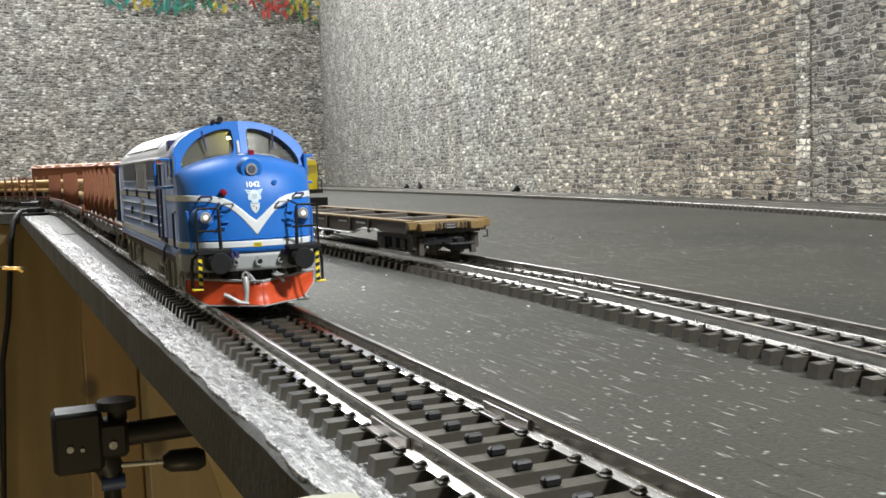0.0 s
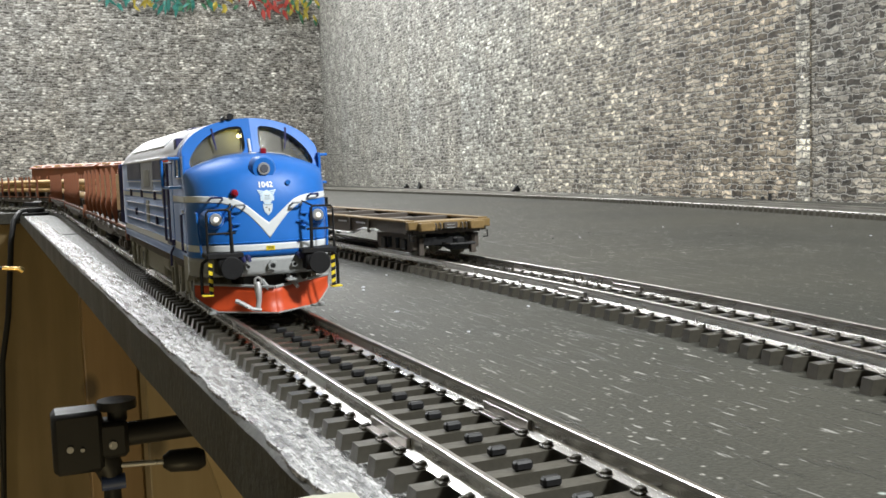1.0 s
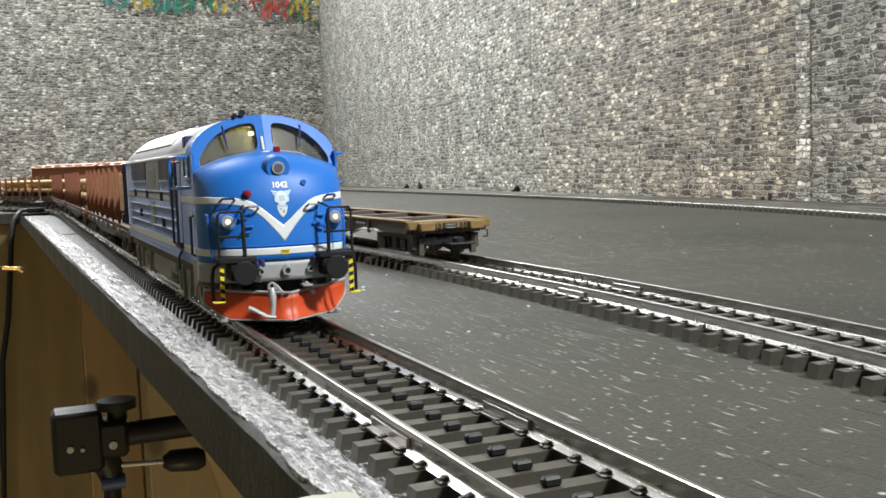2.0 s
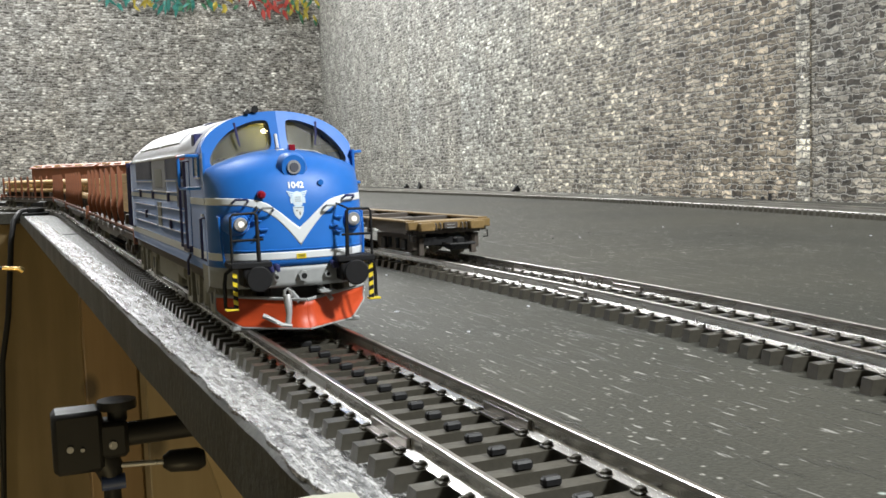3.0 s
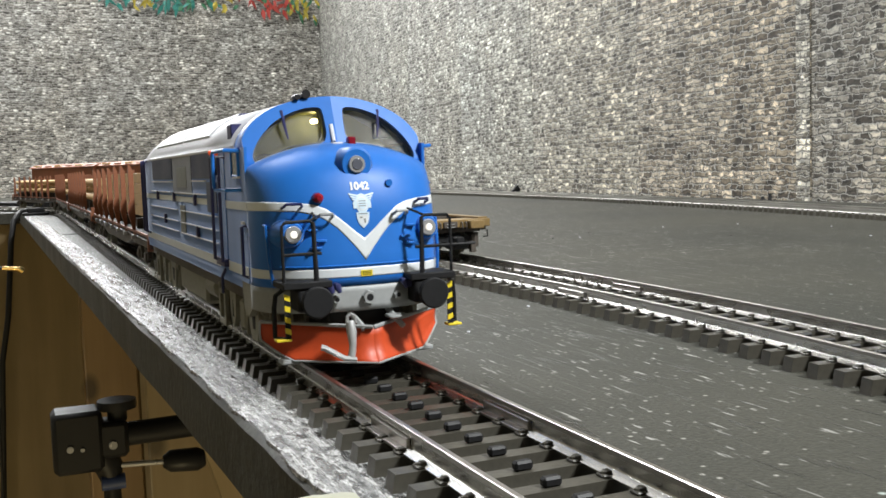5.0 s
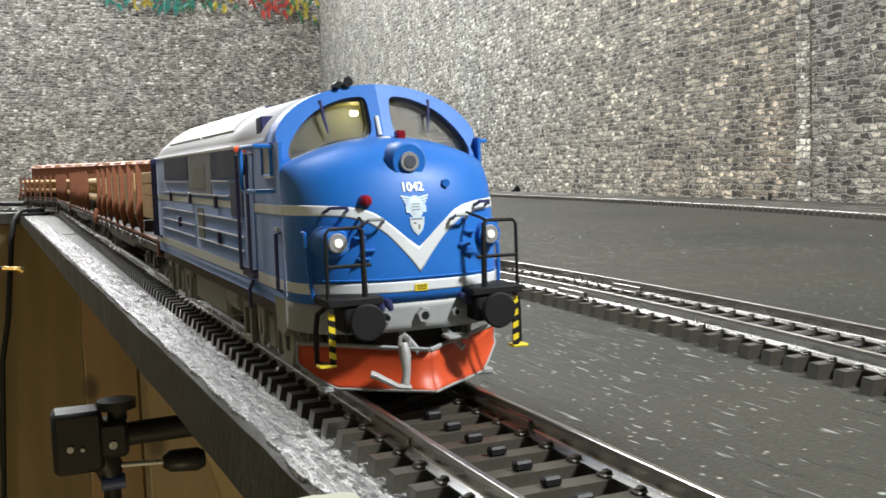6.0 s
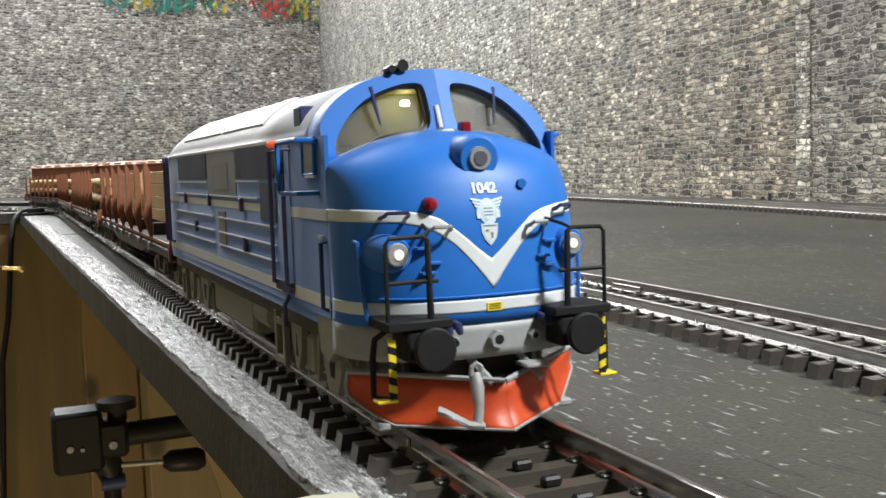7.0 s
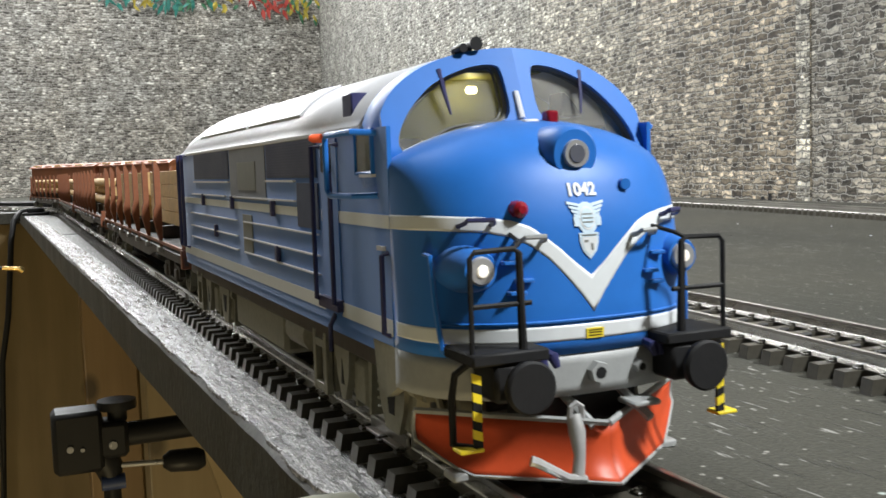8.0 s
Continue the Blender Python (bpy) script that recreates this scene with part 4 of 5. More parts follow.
        part("side_lamp", bm_tube(BM(), [(o - s * 0.2, 42.4, 37.2), (o + s * 1.5, 42.4, 37.2), (o + s * 1.9, 42.4, 37.2)], [0.6, 0.55, 0.3], 10), ORANGELENS, side, "orange side lamp")
        part("mirror", bm_box(BM(), min(o + s * 2.5, o + s * 3.5), max(o + s * 2.5, o + s * 3.5), 31.0, 32.4, 32.8, 36.2, 0.2), SOOT, side, "black mirror")
        part("corner_grab", bm_tube(BM(), [(o, 19.8, 24), (o + s * 0.9, 19.4, 23.8), (o + s * 0.9, 19.4, 15.4), (o, 19.8, 15)], 0.32, 6), NAVY, side)
        slab("corner_label", 20.5, 22.5, 24.2, 24.7, ROOF, 0.35, "tiny white plate")
        part("skirt", bm_box(BM(), min(s * 15.6, s * (HW - 0.15)), max(s * 15.6, s * (HW - 0.15)), 26.0, END, 12.6, 13.88), BLUE, loco, smooth=False)
        # the fender's shade is put into its colour, darker than the beam's grey
        part("front_fender", bm_prism(BM(), [(18.9, 13.9), (26, 13.9), (25, 9), (22, 7.8), (18.9, 9.4)], "x", s * 15.4, s * 16.6), FRAME_GREY, loco, "grey front fender, its shade put in as darker colour", smooth=False)
    out = arch(40, 1.0, 38.0)
    top = [q for q in out if q[1] >= 37.7]
    e = [(-HW + 0.3, 37.6)] + top + [(HW - 0.3, 37.6)]
    bm = BM()
    bm_loft(bm, [[(x, y, 37.6 + (z - 37.6) * k) for x, z in e] for y, k in ((27.4, 1.0), (60, 1.0), (110, 1.0), (148, 1.0), (156, 0.85), (161, 0.45), (162, 0.1))], closed=False, caps=False)
    roof = thin(part("roof", bm, ROOF, loco, "pale grey-white rounded roof"), 0.7)
    part("roof_gutter", bm_box(BM(), -HW - 0.25, -HW + 0.6, 27, END, 37.4, 38.0, 0.1), ROOF, roof)
    part("roof_gutter", bm_box(BM(), HW - 0.6, HW + 0.25, 27, END, 37.4, 38.0, 0.1), ROOF, roof)
    for s in (-1, 1):
        for y0, y1 in ((58, 92), (94, 140)):
            bm = BM()
            rr = []
            for a in (0.42, 0.62, 0.82, 1.0):
                x = HW * math.cos(a)
                z = 36.5 + 9.9 * math.sin(a) ** 0.97
                rr.append((s * x * 1.0, z))
            bm_loft(bm, [[(x, y, z + 0.1) for x, z in rr] + [(x * 1.012, y, z + 0.45) for x, z in rr[::-1]] for y in (y0, y1)])
            part("roof_hatch", bm, ROOF, roof, "roof hatch panel", smooth=False)
        part("roof_vent", bm_box(BM(), min(s * 12.6, s * 16.0), max(s * 12.6, s * 16.0), 32.6, 36.2, 39.0, 42.2, 0.2), NAVY, roof, "dark blue roof box")
    for y in (80, 118):
        part("roof_vent", bm_box(BM(), -4, 4, y, y + 10, 45.6, 47.0, 0.3), NAVY, roof, "low roof vent")
    for x, z, r in ((-4.4, 46.8, 0.8), (-6.0, 46.3, 0.5)):
        part("horn", bm_tube(BM(), [(x, 24.6, z), (x, 22.8, z), (x, 22.0, z)], [0.45, 0.55, r], 14), BLACK, roof, "black air horn")
    part("horn_bracket", bm_box(BM(), -6.4, -4.1, 23.6, 24.6, 44.6, 46.4, 0.1), BLACK, roof)
    part("end_wall", bm_box(BM(), -16, 16, END - 1, END, 13.9, 37.5, 0.0), BLUE, loco, smooth=False)
    part("frame_plate", bm_box(BM(), -15.2, 15.2, 12, END + 3, 9.8, 12.7, 0.2), UMBER, loco, smooth=False)
    for s in (-1, 1):
        part("rear_buffer", bm_tube(BM(), [(s * 10.03, END, 12.2), (s * 10.03, END + 9, 12.2), (s * 10.03, END + 9.1, 12.2), (s * 10.03, END + 10, 12.2)], [1.2, 1.2, 2.5, 2.4], 18), SOOT, loco)
    part("fuel_tank", bm_box(BM(), -14.6, 14.6, 76, 114, 3.6, 12.4, 0.8), FRAME_GREY, loco, "grey fuel tank")
    for s in (-1, 1):
        for k in range(4):
            part("tank_label", bm_box(BM(), min(s * 14.5, s * 14.7), max(s * 14.5, s * 14.7), 80 + 8.4 * k, 84.6 + 8.4 * k, 10.5, 10.85), ROOF, loco, "small pale dash", smooth=False)
        part("air_tank", bm_tube(BM(), [(s * 12.6, 60.5, 8.8), (s * 12.6, 61.5, 8.8), (s * 12.6, 72, 8.8), (s * 12.6, 73, 8.8)], [1.6, 2.9, 2.9, 1.6], 14), FRAME_GREY, loco, "grey air reservoir")
    # bogies: frames outside the wheels
    for c in (38.0, 136.0):
        bog = part("bogie", bm_box(BM(), -7, 7, c - 18, c + 18, 5.0, 7.0, 0.3), UMBER, loco, "grey-brown three-axle bogie")
        for s in (-1, 1):
            part("side_frame", bm_prism(BM(), [(c - 20, 7.6), (c - 20, 10.4), (c - 14, 11.8), (c + 14, 11.8), (c + 20, 10.4), (c + 20, 7.6), (c + 12, 7.2), (c + 8, 8.6), (c - 8, 8.6), (c - 12, 7.2)], "x", s * 12.0, s * 13.6), FRAME_GREY, bog, smooth=False)
            for k in (-15, 0, 15):
                part("axle_box", bm_box(BM(), min(s * 12.2, s * 14.5), max(s * 12.2, s * 14.5), c + k - 2.4, c + k + 2.4, 3.2, 9.0, 0.6), FRAME_GREY, bog)
                part("pedestal", bm_prism(BM(), [(c + k - 4, 9.5), (c + k - 3, 2.6), (c + k - 2.2, 2.6), (c + k - 2.6, 9.5)], "x", s * 12.6, s * 14.2), FRAME_GREY, bog, smooth=False)
                part("pedestal", bm_prism(BM(), [(c + k + 4, 9.5), (c + k + 3, 2.6), (c + k + 2.2, 2.6), (c + k + 2.6, 9.5)], "x", s * 12.6, s * 14.2), FRAME_GREY, bog, smooth=False)
            for k in (-7.5, 7.5):
                for q in (-1.2, 1.2):
                    pts = [(s * 13.4 + 0.8 * math.cos(w), c + k + q + 0.8 * math.sin(w), 4.0 + 5.0 * w / 31.4) for w in (j * 0.7 for j in range(45))]
                    part("spring", bm_tube(BM(), pts, 0.22, 5), FRAME_GREY, bog)
            for y0, y1 in ((c - 17.5, c - 8), (c + 2.5, c + 9)):
                part("axle_guard", bm_prism(BM(), [(y0, 10.8), (y1, 10.8), (y1 - 0.8, 6.2), (y1 - 2.6, 3.0), (y0 + 2.6, 3.0), (y0 + 0.8, 6.2)], "x", s * 14.1, s * 15.0), FRAME_GREY, bog, smooth=False)
                part("guard_opening", bm_prism(BM(), [(y0 + 3.2, 8.4), (y1 - 3.2, 8.4), (y1 - 3.9, 5.0), (y0 + 3.9, 5.0)], "x", s * 14.9, s * 15.06), SOOT, bog, smooth=False)
            for y0, y1, z0, z1 in ((12.0, 13.2, 2.2, 10.8), (17.2, 18.4, 2.2, 10.8), (13.2, 17.2, 2.4, 3.6), (13.2, 17.2, 8.6, 9.8)):
                part("frame_bar", bm_box(BM(), min(s * 14.4, s * 15.4), max(s * 14.4, s * 15.4), c + y0, c + y1, z0, z1, 0.12), FRAME_GREY, bog, smooth=False)
            part("brake_cylinder", bm_tube(BM(), [(s * 13.6, c - 19, 9), (s * 13.6, c - 15, 9)], 1.3, 10), FRAME_GREY, bog)
            part("sand_pipe", bm_tube(BM(), [(s * 12.5, c - 20, 10), (s * 12.2, c - 21.5, 6), (s * 9.5, c - 20, 1.2)], 0.45, 6), FRAME_GREY, bog)
        for k in (-15, 0, 15):
            LOCO_AXLES.append(wheelset(loco, c + k, 5.6))
    return loco


LOCO = build_loco()


# ---- wagons; own space as the locomotive's, y back from the front coupling ----
WAGON_L = 262.0


def stake_bm(s):
    """An upright stanchion, deep above and tapered at its foot."""
    bm = BM()
    rings = []
    for z, a, b, w in ((10.8, 13.6, 14.3, 0.6), (14, 13.6, 14.5, 0.8), (20.0, 13.5, 15.9, 1.2), (23.0, 13.5, 15.7, 1.3), (24.5, 13.5, 15.2, 1.4), (35.0, 13.5, 15.2, 1.4), (37.4, 14.5, 15.2, 1.3)):
        rings.append([(s * a, -w, z), (s * b, -w, z), (s * b, w, z), (s * a, w, z)])
    return bm_loft(bm, rings)


def build_wagon(label, axles):
    wag = thing("stake_wagon", label, "model wagon", "stake wagons of the train")
    part("deck", bm_box(BM(), -12.9, 12.9, 12, 250, 11.6, 13.4, 0.2), SOOT, wag, smooth=False)
    for s in (-1, 1):
        part("sole_bar", bm_prism(BM(), [(12, 11.6), (250, 11.6), (250, 9.4), (190, 9.4), (175, 7.4), (87, 7.4), (72, 9.4), (12, 9.4)], "x", s * 12.6, s * 13.8), UMBER, wag, smooth=False)
        for k in range(7):
            y = 54 + 29.0 * k
            part("stake", stake_bm(s), RUST, wag, at=(0, y, 0), smooth=False)
            part("stake_pocket", bm_box(BM(), min(s * 13.7, s * 15.2), max(s * 13.7, s * 15.2), y - 1.6, y + 1.6, 10.6, 12.2, 0.2), STEEL, wag, "pale worn stake pocket", smooth=False)
        part("side_rail", bm_box(BM(), min(s * 13.9, s * 14.5), max(s * 13.9, s * 14.5), 14, 248, 13.2, 14.0), RUST, wag, smooth=False)
        for y in (4, 258):
            part("buffer", bm_tube(BM(), [(s * 10, 131 + (y - 131) * 0.93, 12.2), (s * 10, y, 12.2)], [1.3, 2.3], 14), SOOT, wag)
    for y in (12, 248):
        part("end_beam", bm_box(BM(), -14.5, 14.5, y, y + 2.4, 8.6, 13.6, 0.2), RUST, wag)
        part("end_board", bm_box(BM(), -14.0, 14.0, y + 0.4, y + 2.0, 13.6, 16.6, 0.1), RUST, wag, smooth=False)
        part("coupler", bm_box(BM(), -2.4, 2.4, min(y, 131 + (y - 131) * 1.09), max(y, 131 + (y - 131) * 1.09), 6.6, 8.2, 0.3), BLACK, wag)
    for c in (44, 218):
        bog = part("bogie", bm_box(BM(), -6, 6, c - 12, c + 12, 5, 7.2, 0.2), UMBER, wag, "dark bogie")
        for s in (-1, 1):
            part("side_frame", bm_prism(BM(), [(c - 15, 5), (c - 14, 7.6), (c - 5, 8.4), (c - 4, 4), (c + 4, 4), (c + 5, 8.4), (c + 14, 7.6), (c + 15, 5), (c + 9, 3.2), (c - 9, 3.2)], "x", s * 11.2, s * 12.6), UMBER, bog, smooth=False)
            for k in (-10, 10):
                part("axle_box", bm_box(BM(), min(s * 11.4, s * 13.3), max(s * 11.4, s * 13.3), c + k - 2, c + k + 2, 3.4, 7, 0.4), UMBER, bog)
        for k in (-10, 10):
            axles.append(wheelset(wag, c + k, 5.2))
    return wag


def build_timber(kind, seed):
    r = random.Random(seed)
    if kind == "sawn":
        load = thing("timber_load", "pale sawn timber packs lying between the stakes", "timber load", "loads of the train")
        for y0, y1 in ((22, 126), (134, 240)):
            for q in (0.12, 0.5, 0.88):
                part("bolster", bm_box(BM(), -11, 11, y0 + (y1 - y0) * q - 2, y0 + (y1 - y0) * q + 2, 13.5, 17.4, 0.2), UMBER, load, "dark wooden bolster")
            for i in range(3):
                for j in range(4):
                    x = -7.5 + 5.05 * i
                    z = 17.5 + 4.3 * j
                    a, b = y0 + r.uniform(-2.5, 2.5), y1 + r.uniform(-2.5, 2.5)
                    part("beam", bm_box(BM(), x, x + 4.8, a, b, z, z + 4.2, 0.15), LOG, load, smooth=False)
    else:
        load = thing("log_load", "stacked peeled logs lying between the stakes", "timber load", "loads of the train")
        for y0, y1 in ((20, 126), (132, 244)):
            for j, row in enumerate((4, 3, 4)):
                for i in range(row):
                    x = (i - (row - 1) / 2) * 5.1
                    z = 21.4 + 4.5 * j
                    a, b = y0 + r.uniform(-3, 3), y1 + r.uniform(-3, 3)
                    rad = r.uniform(2.3, 2.6)
                    if i == 0 and j == 0:
                        for q in (0.15, 0.5, 0.85):
                            part("bolster", bm_box(BM(), -11, 11, y0 + (y1 - y0) * q - 2, y0 + (y1 - y0) * q + 2, 13.5, 19.0, 0.2), UMBER, load, "dark wooden bolster")
                    part("log", bm_tube(BM(), [(x + r.uniform(-0.2, 0.2), a, z), (x, (a + b) / 2, z + r.uniform(-0.2, 0.2)), (x + r.uniform(-0.2, 0.2), b, z)], [rad, rad * 0.97, rad * 0.92], 10), LOG, load)
    return load


TRAIN = []
for k, kind in enumerate(("sawn", "logs", "logs", "logs")):
    axles = []
    wag = build_wagon("red-brown stake wagon loaded with sawn timber" if kind == "sawn" else "red-brown stake wagon loaded with logs", axles)
    TRAIN.append((wag, build_timber(kind, 11 + k), axles, 171.0 + WAGON_L * k))


# ---- things that stand still on the board ----
def build_flat_wagon():
    x, y, h = min(pts2, key=lambda q: abs(q[1] - 336))
    w = thing("flat_wagon", "empty ochre and dark brown flat wagon on the second track", "model wagon", "", (x, y, RAIL_Z), math.degrees(h) + 1.0)
    part("end_beam", bm_box(BM(), -16.6, 16.6, 0, 3.0, 8.8, 11.8, 0.3), OCHRE, w, "ochre end beam")
    part("beam_web", bm_box(BM(), -13.8, 13.8, 3.0, 5.0, 7.0, 11.0, 0.2), UMBER, w)
    for s in (-1, 1):
        part("beam_block", bm_box(BM(), s * 10 - 2.9, s * 10 + 2.9, -2.6, 0.3, 8.3, 11.4, 0.3), OCHRE, w)
        part("side_sill", bm_prism(BM(), [(3, 11.6), (196, 11.6), (196, 7.4), (150, 7.4), (140, 5.6), (60, 5.6), (48, 8.4), (34, 8.4), (28, 7.4), (3, 7.4)], "x", s * 14.6, s * 16.2), UMBER, w, "dark brown side sill", smooth=False)
        part("sill_flange", bm_box(BM(), min(s * 13, s * 16.8), max(s * 13, s * 16.8), 3, 196, 11.6, 12.3, 0.1), OCHRE, w)
        part("sill_edge", bm_tube(BM(), [(s * 16.4, 30, 7.6), (s * 16.4, 48, 7.9), (s * 16.4, 60, 5.4), (s * 16.4, 140, 5.4)], 0.35, 6), STEEL, w)
        for y0 in (40, 62, 92, 120):
            part("sill_rib", bm_box(BM(), min(s * 16.0, s * 16.9), max(s * 16.0, s * 16.9), y0, y0 + 2, 6.4, 11.6, 0.1), UMBER, w)
            part("sill_label", bm_box(BM(), min(s * 16.1, s * 16.35), max(s * 16.1, s * 16.35), y0 + 6, y0 + 16, 9.6, 10.3), ROOF, w, "pale lettering bars", smooth=False)
        part("step_iron", bm_tube(BM(), [(s * 15.8, 1.2, 7.6), (s * 15.8, 1.0, 5.0), (s * 14.0, 1.0, 5.0)], 0.3, 6), SOOT, w)
    part("deck_end", bm_box(BM(), -14.4, 14.4, 5, 14, 10.6, 11.6, 0.1), OCHRE, w, "ochre deck plate")
    part("deck_plate", bm_box(BM(), -13.0, 13.0, 14.1, 30, 9.6, 10.6, 0.1), UMBER, w)
    part("deck_middle", bm_box(BM(), -13, 13, 40, 196, 9.4, 10.4, 0.1), UMBER, w)
    for y0 in (30, 70, 110, 150, 190):
        part("cross_beam", bm_box(BM(), -14.6, 14.6, y0, y0 + 5, 8.8, 12.0, 0.2), UMBER, w)
    part("beam_plate", bm_box(BM(), -2.8, 2.8, -0.7, 0.3, 8.9, 11.2, 0.2), UMBER, w)
    for x0 in (-6.0, -4.2, 4.6, 6.2):
        part("beam_hook", bm_tube(BM(), [(x0, 0.2, 11.0), (x0, -1.0, 10.6), (x0, -1.0, 8.8), (x0, 0.2, 8.4)], 0.3, 6), UMBER, w)
    for z in (9.2, 10.3):
        part("beam_label", bm_box(BM(), -1.6, 1.6, -0.8, -0.6, z - 0.14, z + 0.14), GREY, w, "pale lettering bars", smooth=False)
    for c in (22, 176):
        bog = part("bogie", bm_box(BM(), -6, 6, c - 12, c + 12, 4.6, 7.0, 0.2), BLACK, w, "black bogie")
        for s in (-1, 1):
            part("side_frame", bm_prism(BM(), [(c - 18, 3.0), (c - 18, 8.0), (c - 6, 8.6), (c + 6, 8.6), (c + 18, 8.0), (c + 18, 3.0), (c + 13, 1.6), (c + 7, 3.4), (c + 4, 1.8), (c - 4, 1.8), (c - 7, 3.4), (c - 13, 1.6)], "x", s * 11.4, s * 13.4), UMBER, bog, smooth=False)
            part("brake_hanger", bm_box(BM(), min(s * 9.6, s * 11.6), max(s * 9.6, s * 11.6), c - 19.5, c - 17.5, 0.8, 7.4, 0.2), UMBER, bog, smooth=False)
            part("brake_rod", bm_tube(BM(), [(s * 13.6, c - 16, 1.6), (s * 13.6, c + 16, 1.6)], 0.4, 6), STEEL, bog, "worn bright rod")
            for k in (-10, 10):
                part("axle_box", bm_box(BM(), min(s * 12, s * 14.2), max(s * 12, s * 14.2), c + k - 2.4, c + k + 2.4, 2.6, 6.8, 0.5), BLACK, bog)
                part("spring", bm_tube(BM(), [(s * 13.4, c + k * 0.4, 3), (s * 13.4, c + k * 0.4, 7)], 1.2, 8), BLACK, bog)
        part("end_sill", bm_box(BM(), -11.5, 11.5, c - 18.5, c - 16.8, 4.2, 7.4, 0.3), SOOT, bog)
        for k in (-10, 10):
            wheelset(w, c + k, 5.2)
    cp = part("coupler_head", bm_box(BM(), -3.0, 3.0, -9, -1, 3.2, 5.2, 0.5), BLACK, w, "black loop coupler")
    part("coupler_loop", bm_tube(BM(), [(-4.6, -3, 5.4), (-4.8, -10, 5.4), (4.8, -10, 5.4), (4.6, -3, 5.4)], 0.5, 6), BLACK, cp)
    part("coupler_block", bm_box(BM(), -1.6, 1.6, -8.6, -5, 5.2, 7.6, 0.4), SOOT, cp)
    part("coupler_shaft", bm_box(BM(), -1.5, 1.5, -1, 14, 3.4, 5.0, 0.2), BLACK, cp)
    for ob in w.children:
        if ob.name.split('.')[0] not in ('bogie', 'axle', 'coupler_head'):
            ob.location.z += 1.6 * U


def build_standing_train():
    """A yellow railcar and two brown covered wagons on a raised track behind."""
    ax, ay, bx, by = 247.0, 1072.0, -38.0, 1492.0
    h = math.degrees(math.atan2(-(bx - ax), by - ay))
    L = math.hypot(bx - ax, by - ay)
    bed = structure("track_bed", bm_box(BM(), -22, 22, -6, L + 130, 0.02, 9.0, 0.5), SOOT, "raised dark track bed")
    bed.matrix_basis = pose(ax * U, ay * U, 0, 0, 0, h)
    car = thing("railcar", "yellow railcar with a white roof standing on the raised track", "model railcar", "", (ax, ay, 9.0), h)
    body = []
    for y, k in ((0.5, 0.82), (3, 0.95), (9, 1.0), (190, 1.0)):
        body.append([(x * k, y, z) for x, z in ((-15.5, 9), (-16, 14), (-16, 34), (-14.5, 41), (14.5, 41), (16, 34), (16, 14), (15.5, 9))])
    part("body", bm_loft(BM(), body), YELLOW, car, "bright yellow body")
    part("roof", bm_loft(BM(), [[(-15, y, 40.6), (-10, y, 45 * k), (0, y, 47 * k), (10, y, 45 * k), (15, y, 40.6)] for y, k in ((4, 0.94), (14, 1), (180, 1), (190, 0.94))]), ROOF, car, "white roof")
    part("windscreen", bm_box(BM(), -11, 11, 0.0, 1.4, 27, 36, 0.3), GLASS, car, smooth=False)
    part("front_grille", bm_box(BM(), -13, -2, -0.3, 2.4, 25, 36, 0.3), GREY, car, "grey grille")
    part("frame", bm_box(BM(), -16.5, 16.5, -4, 194, 5, 9.4, 0.4), SOOT, car, "black frame")
    for s in (-1, 1):
        part("handrail", bm_tube(BM(), [(s * 15.5, -3, 9), (s * 15.5, -3, 20), (s * 9, -3, 20), (s * 9, -3, 9)], 0.5, 6), SOOT, car)
        part("mirror", bm_box(BM(), s * 17.5 - 1.2, s * 17.5 + 1.2, 3, 6, 28, 36, 0.3), SOOT, car, "black mirror")
    for c in (34, 156):
        for k in (-12, 12):
            wheelset(car, c + k, 5.2)
    for i, y0 in enumerate((202, 340)):
        w = thing("covered_wagon", "red-brown wagon with a weathered brown roof standing behind the train", "model wagon", "standing wagons", (ax + (bx - ax) * y0 / L, ay + (by - ay) * y0 / L, 9.0), h)
        part("body", bm_box(BM(), -15, 15, 4, 132, 9, 44, 0.4), RUST, w)
        part("roof", bm_loft(BM(), [[(-17, y, 44), (-17, y, 45.2), (-9, y, 48.6), (0, y, 49.6), (9, y, 48.6), (17, y, 45.2), (17, y, 44)] for y in (2, 134)]), RUST, w)
        for k in range(6):
            part("roof_patch", bm_box(BM(), -15, -7 + (k % 2) * 5, 8 + 21 * k, 20 + 21 * k, 46.6, 47.6 + (k % 2) * 0.6, 0.2), LOG if k % 2 else RUST, w, "bare pale roof board" if k % 2 else "")
        part("frame", bm_box(BM(), -14, 14, 1, 135, 6, 9.2, 0.2), UMBER, w)
        for k in (28, 108):
            wheelset(w, k, 5.2)


